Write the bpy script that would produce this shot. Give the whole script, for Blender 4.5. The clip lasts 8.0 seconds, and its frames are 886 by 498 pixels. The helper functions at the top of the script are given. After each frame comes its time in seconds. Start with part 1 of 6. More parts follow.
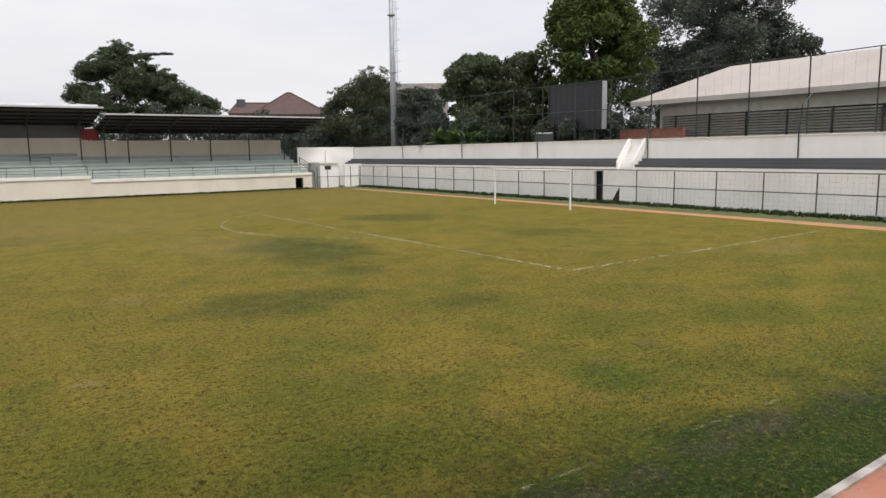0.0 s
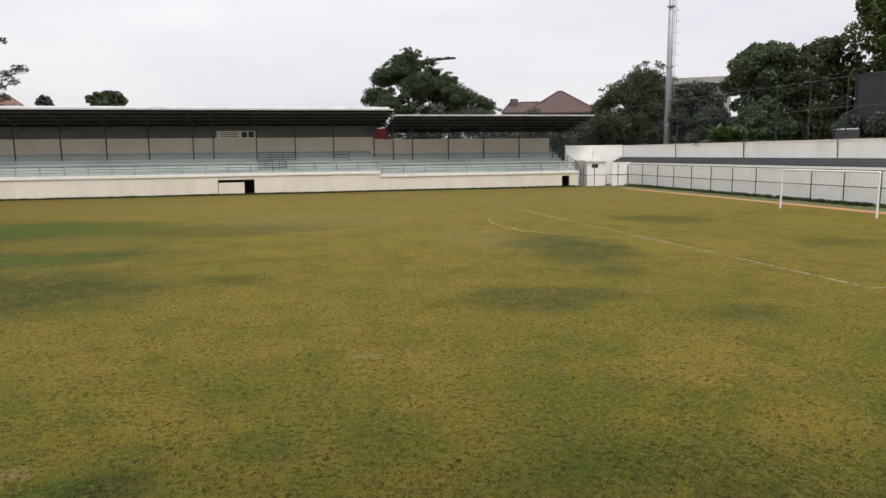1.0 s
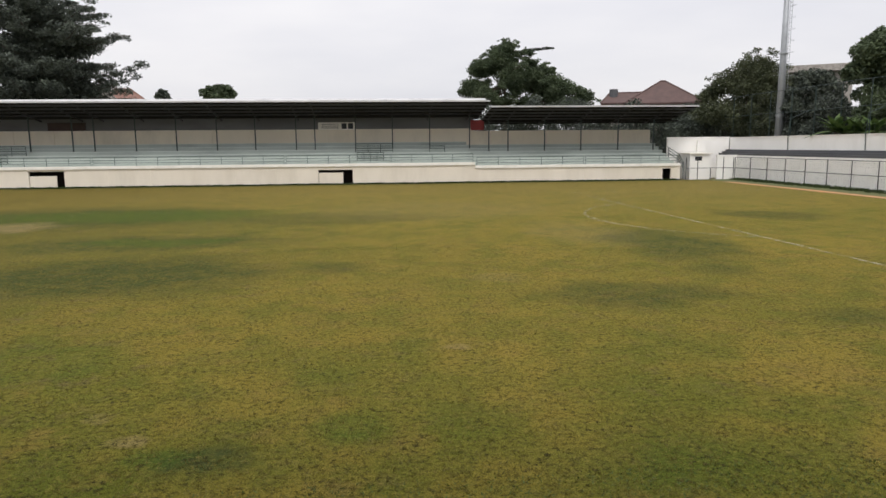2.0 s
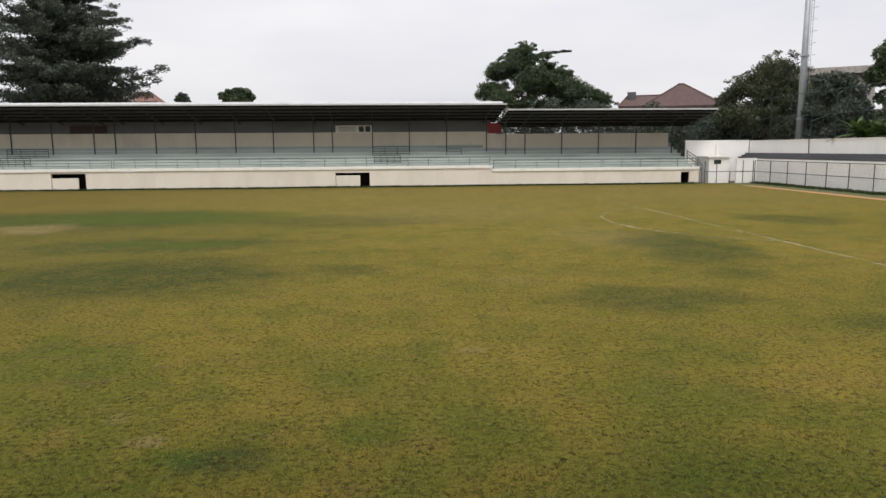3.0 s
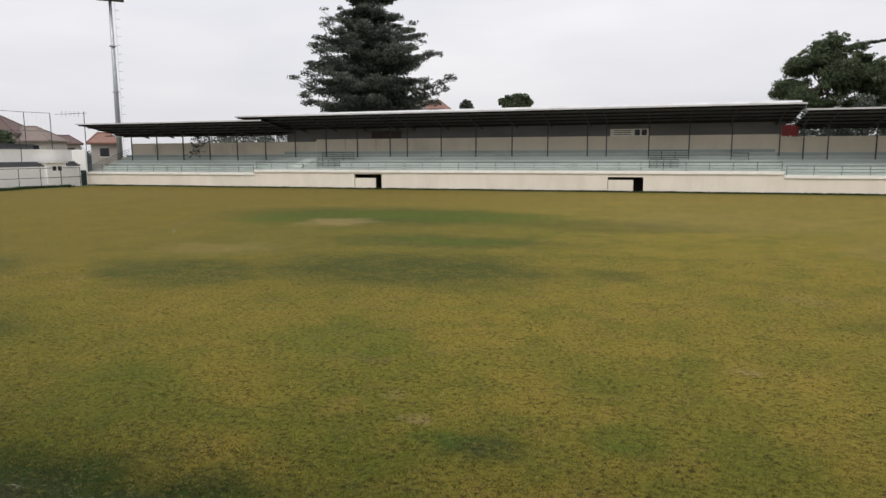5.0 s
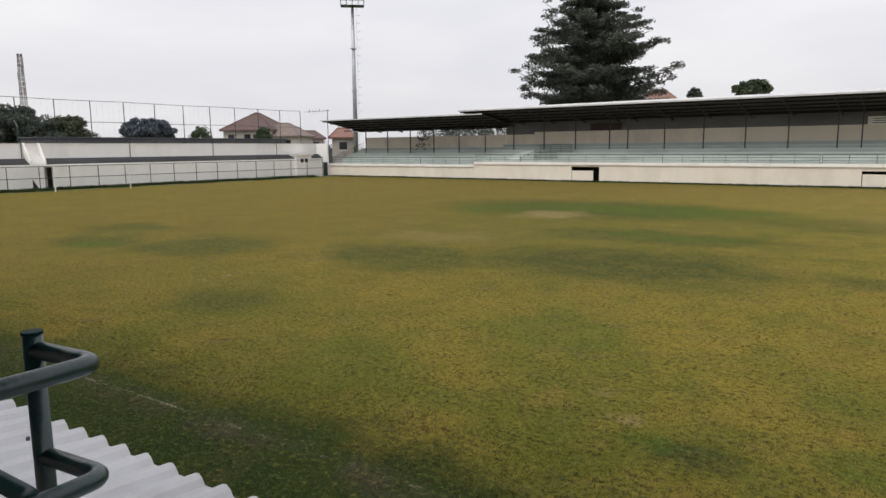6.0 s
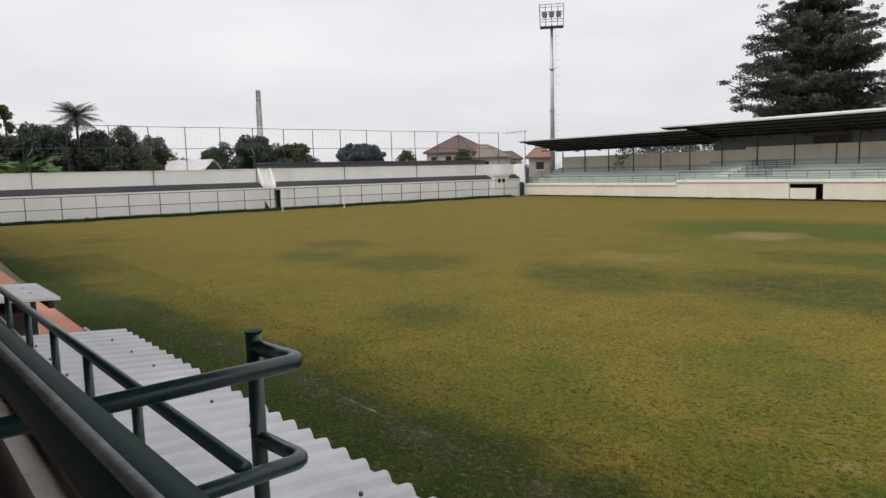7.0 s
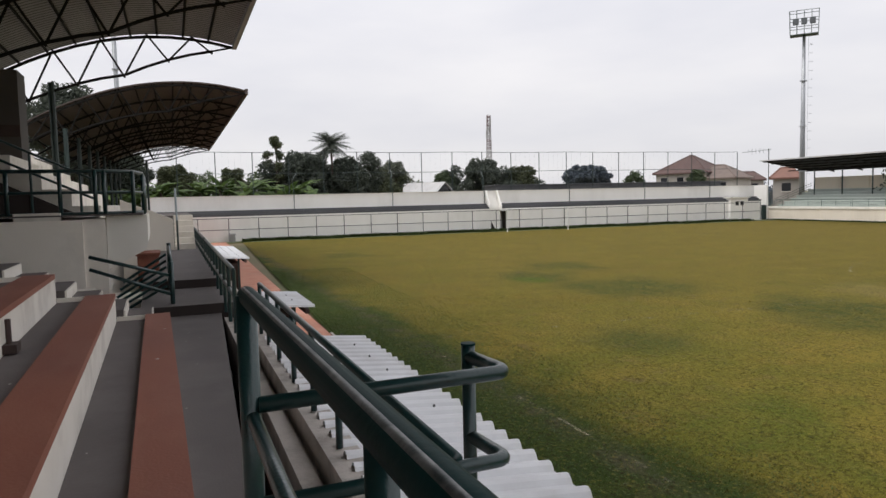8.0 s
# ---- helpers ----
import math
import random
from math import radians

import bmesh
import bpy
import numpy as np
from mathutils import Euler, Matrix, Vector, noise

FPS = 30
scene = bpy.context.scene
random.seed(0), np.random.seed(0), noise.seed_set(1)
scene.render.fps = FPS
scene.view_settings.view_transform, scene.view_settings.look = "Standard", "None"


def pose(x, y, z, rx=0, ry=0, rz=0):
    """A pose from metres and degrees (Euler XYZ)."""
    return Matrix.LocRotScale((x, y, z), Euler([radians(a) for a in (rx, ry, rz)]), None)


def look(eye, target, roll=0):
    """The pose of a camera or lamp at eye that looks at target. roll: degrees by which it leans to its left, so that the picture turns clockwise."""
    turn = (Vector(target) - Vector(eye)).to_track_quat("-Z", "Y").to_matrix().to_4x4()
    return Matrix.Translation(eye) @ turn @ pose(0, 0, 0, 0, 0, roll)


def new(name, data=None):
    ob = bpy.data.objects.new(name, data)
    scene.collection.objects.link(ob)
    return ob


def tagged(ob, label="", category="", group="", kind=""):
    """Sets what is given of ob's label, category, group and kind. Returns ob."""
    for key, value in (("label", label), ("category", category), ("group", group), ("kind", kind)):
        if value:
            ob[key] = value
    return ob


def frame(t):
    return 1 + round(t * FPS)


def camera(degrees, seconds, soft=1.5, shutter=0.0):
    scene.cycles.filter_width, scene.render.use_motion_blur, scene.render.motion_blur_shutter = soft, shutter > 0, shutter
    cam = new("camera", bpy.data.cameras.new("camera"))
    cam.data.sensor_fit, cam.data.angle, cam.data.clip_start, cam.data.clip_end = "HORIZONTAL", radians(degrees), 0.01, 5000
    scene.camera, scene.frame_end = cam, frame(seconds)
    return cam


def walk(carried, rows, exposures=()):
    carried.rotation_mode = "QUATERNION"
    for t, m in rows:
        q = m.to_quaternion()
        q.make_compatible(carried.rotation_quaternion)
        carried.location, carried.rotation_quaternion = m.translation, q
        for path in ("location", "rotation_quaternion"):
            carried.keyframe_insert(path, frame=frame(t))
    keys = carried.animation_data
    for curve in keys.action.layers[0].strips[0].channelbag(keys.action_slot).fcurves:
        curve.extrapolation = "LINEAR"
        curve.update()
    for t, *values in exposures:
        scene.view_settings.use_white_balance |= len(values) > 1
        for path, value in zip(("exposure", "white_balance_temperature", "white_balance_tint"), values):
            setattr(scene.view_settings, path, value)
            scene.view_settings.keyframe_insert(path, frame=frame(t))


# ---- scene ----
# ---- camera ----
EYE = 3.712
PATH = [
    # seconds, x, y, rise, yaw, pitch, roll
    (0.0, 0.00, 0.00, 0.000, -35.13, -8.07, -0.89),
    (0.5, 0.00, 0.00, 0.000, -23.72, -8.68, -1.10),
    (1.0, 0.00, 0.00, 0.000, -13.26, -7.93, -0.70),
    (1.5, 0.00, 0.00, 0.000, -8.68, -8.28, -0.59),
    (2.0, 0.00, 0.00, 0.000, -5.41, -8.55, -0.51),
    (2.2, 0.00, 0.00, 0.000, -4.47, -8.29, -0.45),
    (3.3, 0.00, 0.00, 0.000, -3.67, -8.29, -0.45),
    (3.5, 0.00, 0.00, 0.000, -2.86, -8.27, -0.55),
    (4.0, 0.00, 0.00, 0.000, -1.29, -8.14, -0.53),
    (4.5, 0.00, -0.02, 0.000, 5.27, -8.38, -0.24),
    (5.0, 0.03, -0.05, 0.000, 18.27, -7.85, -0.23),
    (5.2, 0.03, -0.06, 0.000, 23.48, -7.49, -0.90),
    (6.3, 0.04, -0.09, 0.000, 40.28, -8.28, -0.04),
    (6.5, 0.05, -0.10, 0.000, 43.60, -7.73, -0.04),
    (7.0, 0.177, -0.11, 0.015, 52.48, -6.47, -1.46),
    (7.5, 0.32, -0.16, 0.037, 62.42, -4.60, -1.78),
    (8.0, 0.48, -0.195, 0.068, 71.01, -4.24, -1.36),
]


def cam_pose(x, y, z, yaw, pitch, roll):
    return pose(x, y, EYE + z, 0, 0, yaw) @ pose(0, 0, 0, 90 + pitch, 0, 0) @ pose(0, 0, 0, 0, 0, roll)


cam = camera(65.74, 8.0, soft=1.5)
walk(cam, [(t, cam_pose(*row)) for t, *row in PATH], [(0.0, 0.0), (2.0, -0.03), (4.0, -0.05), (6.5, -0.06), (8.0, -0.06)])

# ---- sky and sun ----
world = bpy.data.worlds.new("overcast_sky")
scene.world = world
world.use_nodes = True
wn, wl = world.node_tree.nodes, world.node_tree.links
wn.clear()
SUN_EL, SUN_AZ = radians(57), radians(188)
sky = wn.new("ShaderNodeTexSky")
sky.sky_type, sky.sun_disc = "NISHITA", False
sky.sun_elevation, sky.sun_rotation = SUN_EL, SUN_AZ
tc = wn.new("ShaderNodeTexCoord")
sep = wn.new("ShaderNodeSeparateXYZ")
wl.new(tc.outputs["Generated"], sep.inputs[0])
lift = wn.new("ShaderNodeMapRange")           # an overcast sky is brighter towards the zenith
lift.inputs[1].default_value, lift.inputs[2].default_value = 0.0, 1.0
lift.inputs[3].default_value, lift.inputs[4].default_value = 0.80, 1.45
wl.new(sep.outputs["Z"], lift.inputs[0])
squash = wn.new("ShaderNodeMapping")
squash.inputs["Scale"].default_value = (1.2, 1.2, 4.5)
wl.new(tc.outputs["Generated"], squash.inputs[0])
cloud = wn.new("ShaderNodeTexNoise")
cloud.inputs["Scale"].default_value, cloud.inputs["Detail"].default_value = 1.7, 5.0
wl.new(squash.outputs[0], cloud.inputs[0])
tone = wn.new("ShaderNodeValToRGB")
tone.color_ramp.elements[0].position, tone.color_ramp.elements[0].color = 0.30, (0.89, 0.89, 0.955, 1)
tone.color_ramp.elements[1].position, tone.color_ramp.elements[1].color = 0.72, (1.11, 1.085, 1.10, 1)
wl.new(cloud.outputs["Fac"], tone.inputs[0])
mul = wn.new("ShaderNodeVectorMath")
mul.operation = "SCALE"
wl.new(tone.outputs[0], mul.inputs[0])
wl.new(lift.outputs[0], mul.inputs["Scale"])
bg_cloud = wn.new("ShaderNodeBackground")
wl.new(mul.outputs[0], bg_cloud.inputs[0])
bg_sky = wn.new("ShaderNodeBackground")
bg_sky.inputs[1].default_value = 0.10
wl.new(sky.outputs[0], bg_sky.inputs[0])
mixw = wn.new("ShaderNodeMixShader")
mixw.inputs[0].default_value = 0.94
wl.new(bg_sky.outputs[0], mixw.inputs[1])
wl.new(bg_cloud.outputs[0], mixw.inputs[2])
wout = wn.new("ShaderNodeOutputWorld")
wl.new(mixw.outputs[0], wout.inputs[0])

sun_data = bpy.data.lights.new("sun", "SUN")
sun_data.energy, sun_data.angle, sun_data.color = 1.5, radians(30), (1.0, 0.96, 0.9)
sun = new("sun", sun_data)
sun.matrix_world = look((30 * math.sin(SUN_AZ), 30 * math.cos(SUN_AZ), 30 * math.tan(SUN_EL)), (0, 0, 0))
scene.view_settings.exposure = 0.0


# ---- materials ----
def mat(name, base, rough=0.85, second=None, scale=3.0, mix=0.5, grime=None, grime_scale=0.35, grime_amt=0.35, bump=0.15,
        bump_scale=40.0, metal=0.0, stretch=(1, 1, 1), spec=0.5, vary=0.0, specks=0.0):
    """Painted, mineral or metal surface: grain at one scale, stains at another, fine relief."""
    m = bpy.data.materials.new(name)
    m.use_nodes = True
    n, l = m.node_tree.nodes, m.node_tree.links
    b = n["Principled BSDF"]
    co = n.new("ShaderNodeTexCoord")
    mp = n.new("ShaderNodeMapping")
    mp.inputs["Scale"].default_value = stretch
    l.new(co.outputs["Object"], mp.inputs[0])
    n1 = n.new("ShaderNodeTexNoise")
    n1.inputs["Scale"].default_value, n1.inputs["Detail"].default_value = scale, 8.0
    l.new(mp.outputs[0], n1.inputs[0])
    second = second or tuple(c * 0.82 for c in base)
    mx = n.new("ShaderNodeMix")
    mx.data_type = "RGBA"
    mx.inputs["A"].default_value, mx.inputs["B"].default_value = (*base, 1), (*second, 1)
    mr = n.new("ShaderNodeMapRange")
    mr.inputs[1].default_value, mr.inputs[2].default_value, mr.inputs[4].default_value = 0.35, 0.7, mix
    l.new(n1.outputs["Fac"], mr.inputs[0])
    l.new(mr.outputs[0], mx.inputs["Factor"])
    col = mx.outputs["Result"]
    if grime:
        n2 = n.new("ShaderNodeTexNoise")
        n2.inputs["Scale"].default_value, n2.inputs["Detail"].default_value = grime_scale, 10.0
        n2.inputs["Roughness"].default_value = 0.68
        l.new(mp.outputs[0], n2.inputs[0])
        mr2 = n.new("ShaderNodeMapRange")
        mr2.inputs[1].default_value, mr2.inputs[2].default_value, mr2.inputs[4].default_value = 0.5, 0.72, grime_amt
        l.new(n2.outputs["Fac"], mr2.inputs[0])
        mx2 = n.new("ShaderNodeMix")
        mx2.data_type = "RGBA"
        mx2.inputs["B"].default_value = (*grime, 1)
        l.new(col, mx2.inputs["A"])
        l.new(mr2.outputs[0], mx2.inputs["Factor"])
        col = mx2.outputs["Result"]
    if specks:
        vo = n.new("ShaderNodeTexVoronoi")
        vo.inputs["Scale"].default_value = specks
        l.new(co.outputs["Object"], vo.inputs["Vector"])
        near = n.new("ShaderNodeMapRange")
        near.inputs[1].default_value, near.inputs[2].default_value, near.inputs[3].default_value, near.inputs[4].default_value = 0.05, 0.08, 1.0, 0.0
        l.new(vo.outputs["Distance"], near.inputs[0])
        few = n.new("ShaderNodeMapRange")
        few.inputs[1].default_value, few.inputs[2].default_value = 0.66, 0.72
        sc = n.new("ShaderNodeSeparateColor")
        l.new(vo.outputs["Color"], sc.inputs[0])
        l.new(sc.outputs[0], few.inputs[0])
        mm = n.new("ShaderNodeMath")
        mm.operation = "MULTIPLY"
        l.new(near.outputs[0], mm.inputs[0])
        l.new(few.outputs[0], mm.inputs[1])
        mx3 = n.new("ShaderNodeMix")
        mx3.data_type = "RGBA"
        mx3.inputs["B"].default_value = (0.55, 0.53, 0.50, 1)
        l.new(col, mx3.inputs["A"])
        l.new(mm.outputs[0], mx3.inputs["Factor"])
        col = mx3.outputs["Result"]
    if vary:
        info = n.new("ShaderNodeObjectInfo")
        hsv = n.new("ShaderNodeHueSaturation")
        mv = n.new("ShaderNodeMapRange")
        mv.inputs[3].default_value, mv.inputs[4].default_value = 1 - vary, 1 + vary
        l.new(info.outputs["Random"], mv.inputs[0])
        l.new(mv.outputs[0], hsv.inputs["Value"])
        l.new(col, hsv.inputs["Color"])
        col = hsv.outputs[0]
    l.new(col, b.inputs["Base Color"])
    b.inputs["Roughness"].default_value, b.inputs["Metallic"].default_value = rough, metal
    b.inputs["Specular IOR Level"].default_value = spec
    if bump:
        n3 = n.new("ShaderNodeTexNoise")
        n3.inputs["Scale"].default_value, n3.inputs["Detail"].default_value = bump_scale, 6.0
        l.new(co.outputs["Object"], n3.inputs[0])
        bp = n.new("ShaderNodeBump")
        bp.inputs["Strength"].default_value, bp.inputs["Distance"].default_value = bump, 0.02
        l.new(n3.outputs["Fac"], bp.inputs["Height"])
        l.new(bp.outputs[0], b.inputs["Normal"])
    return m


def leaf_mat(name, dark, light, scale=0.5):
    """Leaves: each leaf its own tone, clumps of another tone, light passing through."""
    m = bpy.data.materials.new(name)
    m.use_nodes = True
    n, l = m.node_tree.nodes, m.node_tree.links
    b = n["Principled BSDF"]
    geo = n.new("ShaderNodeNewGeometry")
    co = n.new("ShaderNodeTexCoord")
    n1 = n.new("ShaderNodeTexNoise")
    n1.inputs["Scale"].default_value, n1.inputs["Detail"].default_value = scale, 3.0
    l.new(co.outputs["Object"], n1.inputs[0])
    add = n.new("ShaderNodeMath")
    add.operation = "MULTIPLY_ADD"
    add.inputs[1].default_value, add.inputs[2].default_value = 0.6, -0.15
    l.new(geo.outputs["Random Per Island"], add.inputs[0])
    add2 = n.new("ShaderNodeMath")
    l.new(add.outputs[0], add2.inputs[0])
    l.new(n1.outputs["Fac"], add2.inputs[1])
    ramp = n.new("ShaderNodeValToRGB")
    ramp.color_ramp.elements[0].position, ramp.color_ramp.elements[0].color = 0.3, (*dark, 1)
    ramp.color_ramp.elements[1].position, ramp.color_ramp.elements[1].color = 1.0, (*light, 1)
    l.new(add2.outputs[0], ramp.inputs[0])
    l.new(ramp.outputs[0], b.inputs["Base Color"])
    b.inputs["Roughness"].default_value = 0.6
    b.inputs["Specular IOR Level"].default_value = 0.25
    tr = n.new("ShaderNodeBsdfTranslucent")
    l.new(ramp.outputs[0], tr.inputs[0])
    mx = n.new("ShaderNodeMixShader")
    mx.inputs[0].default_value = 0.22
    l.new(b.outputs[0], mx.inputs[1])
    l.new(tr.outputs[0], mx.inputs[2])
    l.new(mx.outputs[0], n["Material Output"].inputs[0])
    return m


# worn and lush patches of the pitch: x, y, half-length, half-width, strength
LUSH = [
    (-16.8, 38.6, 10.0, 6.6, 1.0), (-3.8, 36.2, 6.6, 3.0, 0.65), (-9.4, 27.8, 6.6, 2.6, 0.85), (-8.4, 20.8, 5.4, 3.7, 1.0),
    (-14.8, 18.3, 3.8, 2.6, 0.85), (-1.4, 21.2, 1.2, 1.0, 0.65), (-14.4, 10.6, 2.0, 1.3, 0.7), (6.2, 16.6, 2.5, 1.6, 0.75),
    (11.0, 25.2, 2.4, 4.6, 0.85), (10.1, 19.3, 1.0, 1.1, 0.6), (-23.4, 16.2, 3.0, 2.8, 0.8), (-28.6, 14.4, 2.4, 2.0, 0.8),
    (-32.2, 17.8, 2.5, 2.0, 0.7), (10.4, 13.5, 1.3, 0.8, 0.6), (20.5, 33.9, 2.6, 2.6, 0.75), (21.8, 23.1, 2.0, 1.6, 0.6),
    (-2.15, 8.0, 0.72, 0.42, 1.0), (-46.3, 9.1, 2.4, 1.6, 0.6), (-13.0, 29.0, 10.5, 12.0, 0.35),
]
FRESH = [
    (-14.0, 39.4, 8.5, 3.6, 0.7), (-22.0, 36.5, 3.6, 3.6, 0.55), (-6.4, 12.2, 1.9, 1.4, 0.45), (-0.4, 8.8, 0.55, 0.6, 0.7), (8.5, 7.3, 0.8, 0.7, 0.8), (-10.5, 37.6, 3.2, 1.4, 0.7),
    (-9.0, 28.0, 3.6, 1.1, 0.6), (-2.75, 8.15, 0.5, 0.3, 0.7), (-27.4, 13.6, 1.2, 0.9, 0.7), (-8.0, 8.4, 2.6, 1.0, 0.5), (3.2, 7.4, 1.2, 0.7, 0.45),
]
DRY = [
    (-17.4, 34.3, 2.0, 2.3, 1.0), (-3.25, 8.65, 0.26, 0.2, 0.8), (1.4, 12.3, 0.3, 0.2, 0.6), (-17.6, 23.4, 2.6, 1.6, 0.45),
    (25.0, 13.3, 1.8, 1.0, 0.5), (3.4, 19.0, 0.8, 0.7, 0.4), (8.6, 28.7, 2.2, 4.0, 0.35), (-3.9, 9.5, 0.2, 0.16, 0.6), (3.2, 40.0, 7.0, 6.0, 0.3),
]


def grass_mat():
    m = bpy.data.materials.new("mown_grass")
    m.use_nodes = True
    n, l = m.node_tree.nodes, m.node_tree.links
    b = n["Principled BSDF"]
    co = n.new("ShaderNodeNewGeometry")

    def noisy(scale, detail=6.0, rough=0.6):
        t = n.new("ShaderNodeTexNoise")
        t.inputs["Scale"].default_value, t.inputs["Detail"].default_value, t.inputs["Roughness"].default_value = scale, detail, rough
        l.new(co.outputs["Position"], t.inputs[0])
        return t.outputs["Fac"]

    def ranged(v, a, c, lo=0.0, hi=1.0):
        r = n.new("ShaderNodeMapRange")
        r.inputs[1].default_value, r.inputs[2].default_value, r.inputs[3].default_value, r.inputs[4].default_value = a, c, lo, hi
        l.new(v, r.inputs[0])
        return r.outputs[0]

    def math2(op, a, c):
        t = n.new("ShaderNodeMath")
        t.operation = op
        for i, v in enumerate((a, c)):
            if isinstance(v, (int, float)):
                t.inputs[i].default_value = v
            else:
                l.new(v, t.inputs[i])
        return t.outputs[0]

    def blend(fac, a, c):
        t = n.new("ShaderNodeMix")
        t.data_type = "RGBA"
        l.new(fac, t.inputs["Factor"])
        for key, v in (("A", a), ("B", c)):
            if isinstance(v, tuple):
                t.inputs[key].default_value = (*v, 1)
            else:
                l.new(v, t.inputs[key])
        return t.outputs["Result"]

    warp = n.new("ShaderNodeTexNoise")
    warp.inputs["Scale"].default_value, warp.inputs["Detail"].default_value = 0.35, 6.0
    l.new(co.outputs["Position"], warp.inputs[0])
    off = n.new("ShaderNodeVectorMath")
    off.operation = "MULTIPLY_ADD"
    off.inputs[1].default_value, off.inputs[2].default_value = (4.4, 3.8, 0), (-2.2, -1.9, 0)
    l.new(warp.outputs["Color"], off.inputs[0])
    pos = n.new("ShaderNodeVectorMath")
    l.new(co.outputs["Position"], pos.inputs[0])
    l.new(off.outputs[0], pos.inputs[1])

    ragged = n.new("ShaderNodeTexNoise")
    ragged.inputs["Scale"].default_value, ragged.inputs["Detail"].default_value, ragged.inputs["Roughness"].default_value = 2.4, 5.0, 0.65
    l.new(co.outputs["Position"], ragged.inputs[0])
    off2 = n.new("ShaderNodeVectorMath")
    off2.operation = "MULTIPLY_ADD"
    off2.inputs[1].default_value, off2.inputs[2].default_value = (0.5, 0.5, 0), (-0.25, -0.25, 0)
    l.new(ragged.outputs["Color"], off2.inputs[0])
    small = n.new("ShaderNodeVectorMath")
    l.new(co.outputs["Position"], small.inputs[0])
    l.new(off2.outputs[0], small.inputs[1])

    def patches(rows):
        """Ragged-edged patches, the strongest of those that overlap."""
        total = None
        for x, y, rx, ry, s in rows:
            mp = n.new("ShaderNodeMapping")
            mp.inputs["Scale"].default_value = (1 / rx, 1 / ry, 0)
            mp.inputs["Location"].default_value = (-x / rx, -y / ry, 0)
            l.new(pos.outputs[0] if rx > 1.3 else small.outputs[0], mp.inputs[0])
            ln = n.new("ShaderNodeVectorMath")
            ln.operation = "LENGTH"
            l.new(mp.outputs[0], ln.inputs[0])
            v = ranged(ln.outputs["Value"], 1.25, 0.6, 0.0, s)
            total = v if total is None else math2("MAXIMUM", total, v)
        return total

    def scaled(colour, value):
        t = n.new("ShaderNodeVectorMath")
        t.operation = "SCALE"
        l.new(colour, t.inputs[0])
        l.new(value, t.inputs["Scale"])
        return t.outputs[0]

    split = n.new("ShaderNodeSeparateXYZ")
    l.new(co.outputs["Position"], split.inputs[0])
    coarse, mid, fine, blade = noisy(0.16, 5), noisy(1.1, 6), noisy(11.0, 6, 0.72), noisy(48, 4, 0.75)
    col = blend(ranged(coarse, 0.38, 0.64), (0.228, 0.176, 0.032), (0.188, 0.158, 0.028))
    col = blend(ranged(noisy(0.45, 7), 0.52, 0.75, 0, 0.6), col, (0.245, 0.175, 0.042))
    col = blend(ranged(mid, 0.48, 0.72, 0, 0.55), col, (0.128, 0.138, 0.024))
    near_green = math2("MULTIPLY", ranged(split.outputs["Y"], 17.0, 7.5, 0.0, 0.85), ranged(noisy(0.33, 5), 0.42, 0.60))
    col = blend(near_green, col, (0.104, 0.124, 0.017))
    col = blend(ranged(noisy(0.27, 6, 0.55), 0.57, 0.68, 0, 0.45), col, (0.118, 0.128, 0.020))
    col = blend(ranged(noisy(0.62, 6, 0.66), 0.50, 0.62, 0, 0.6), col, (0.112, 0.124, 0.020))
    col = blend(ranged(noisy(0.95, 7, 0.7), 0.54, 0.68, 0, 0.6), col, (0.230, 0.158, 0.042))
    # far half fades to pale straw: distance haze put into the grass colour
    col = blend(ranged(split.outputs["Y"], 34.0, 60.0, 0.0, 0.55), col, (0.235, 0.178, 0.058))
    col = blend(math2("MULTIPLY", ranged(split.outputs["X"], -4.0, -26.0, 0.0, 0.75), ranged(noisy(0.4, 6, 0.6), 0.3, 0.6, 0.55, 1.0)), col, (0.140, 0.108, 0.024))
    mottle = math2("ADD", ranged(noisy(0.8, 6, 0.68), 0.36, 0.62, 0.66, 1.05), ranged(noisy(3.2, 4, 0.65), 0.35, 0.65, -0.2, 0.2))
    col = blend(math2("MULTIPLY", patches(LUSH), mottle), col, (0.062, 0.076, 0.020))
    col = blend(math2("MULTIPLY", patches(FRESH), ranged(mid, 0.3, 0.6, 0.7, 1.0)), col, (0.070, 0.112, 0.016))
    col = blend(math2("MULTIPLY", patches(DRY), ranged(noisy(1.6, 6, 0.7), 0.35, 0.6, 0.35, 0.9)), col, (0.27, 0.205, 0.090))
    aside = math2("MULTIPLY", math2("ABSOLUTE", math2("ADD", split.outputs["X"], 6.0), 0.0), 0.07)
    in_from = math2("ADD", math2("ADD", split.outputs["Y"], aside), ranged(noisy(0.5, 6, 0.6), 0.3, 0.7, -0.75, 0.75))
    verge = math2("MULTIPLY", ranged(in_from, 6.8, 5.7), ranged(mid, 0.2, 0.55, 0.75, 1.0))
    col = blend(verge, col, (0.034, 0.058, 0.013))
    on_line = math2("ADD", split.outputs["Y"], math2("MULTIPLY", aside, 0.62))
    trod = math2("MULTIPLY", math2("MULTIPLY", ranged(on_line, 4.9, 5.25), ranged(on_line, 5.8, 5.4)), ranged(mid, 0.42, 0.58, 0, 0.6))
    col = blend(trod, col, (0.100, 0.082, 0.055))
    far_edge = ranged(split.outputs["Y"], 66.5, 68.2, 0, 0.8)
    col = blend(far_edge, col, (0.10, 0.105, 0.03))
    bare = math2("MULTIPLY", ranged(noisy(1.3, 8, 0.7), 0.55, 0.70), ranged(noisy(0.22, 3), 0.45, 0.6, 0.2, 0.8))
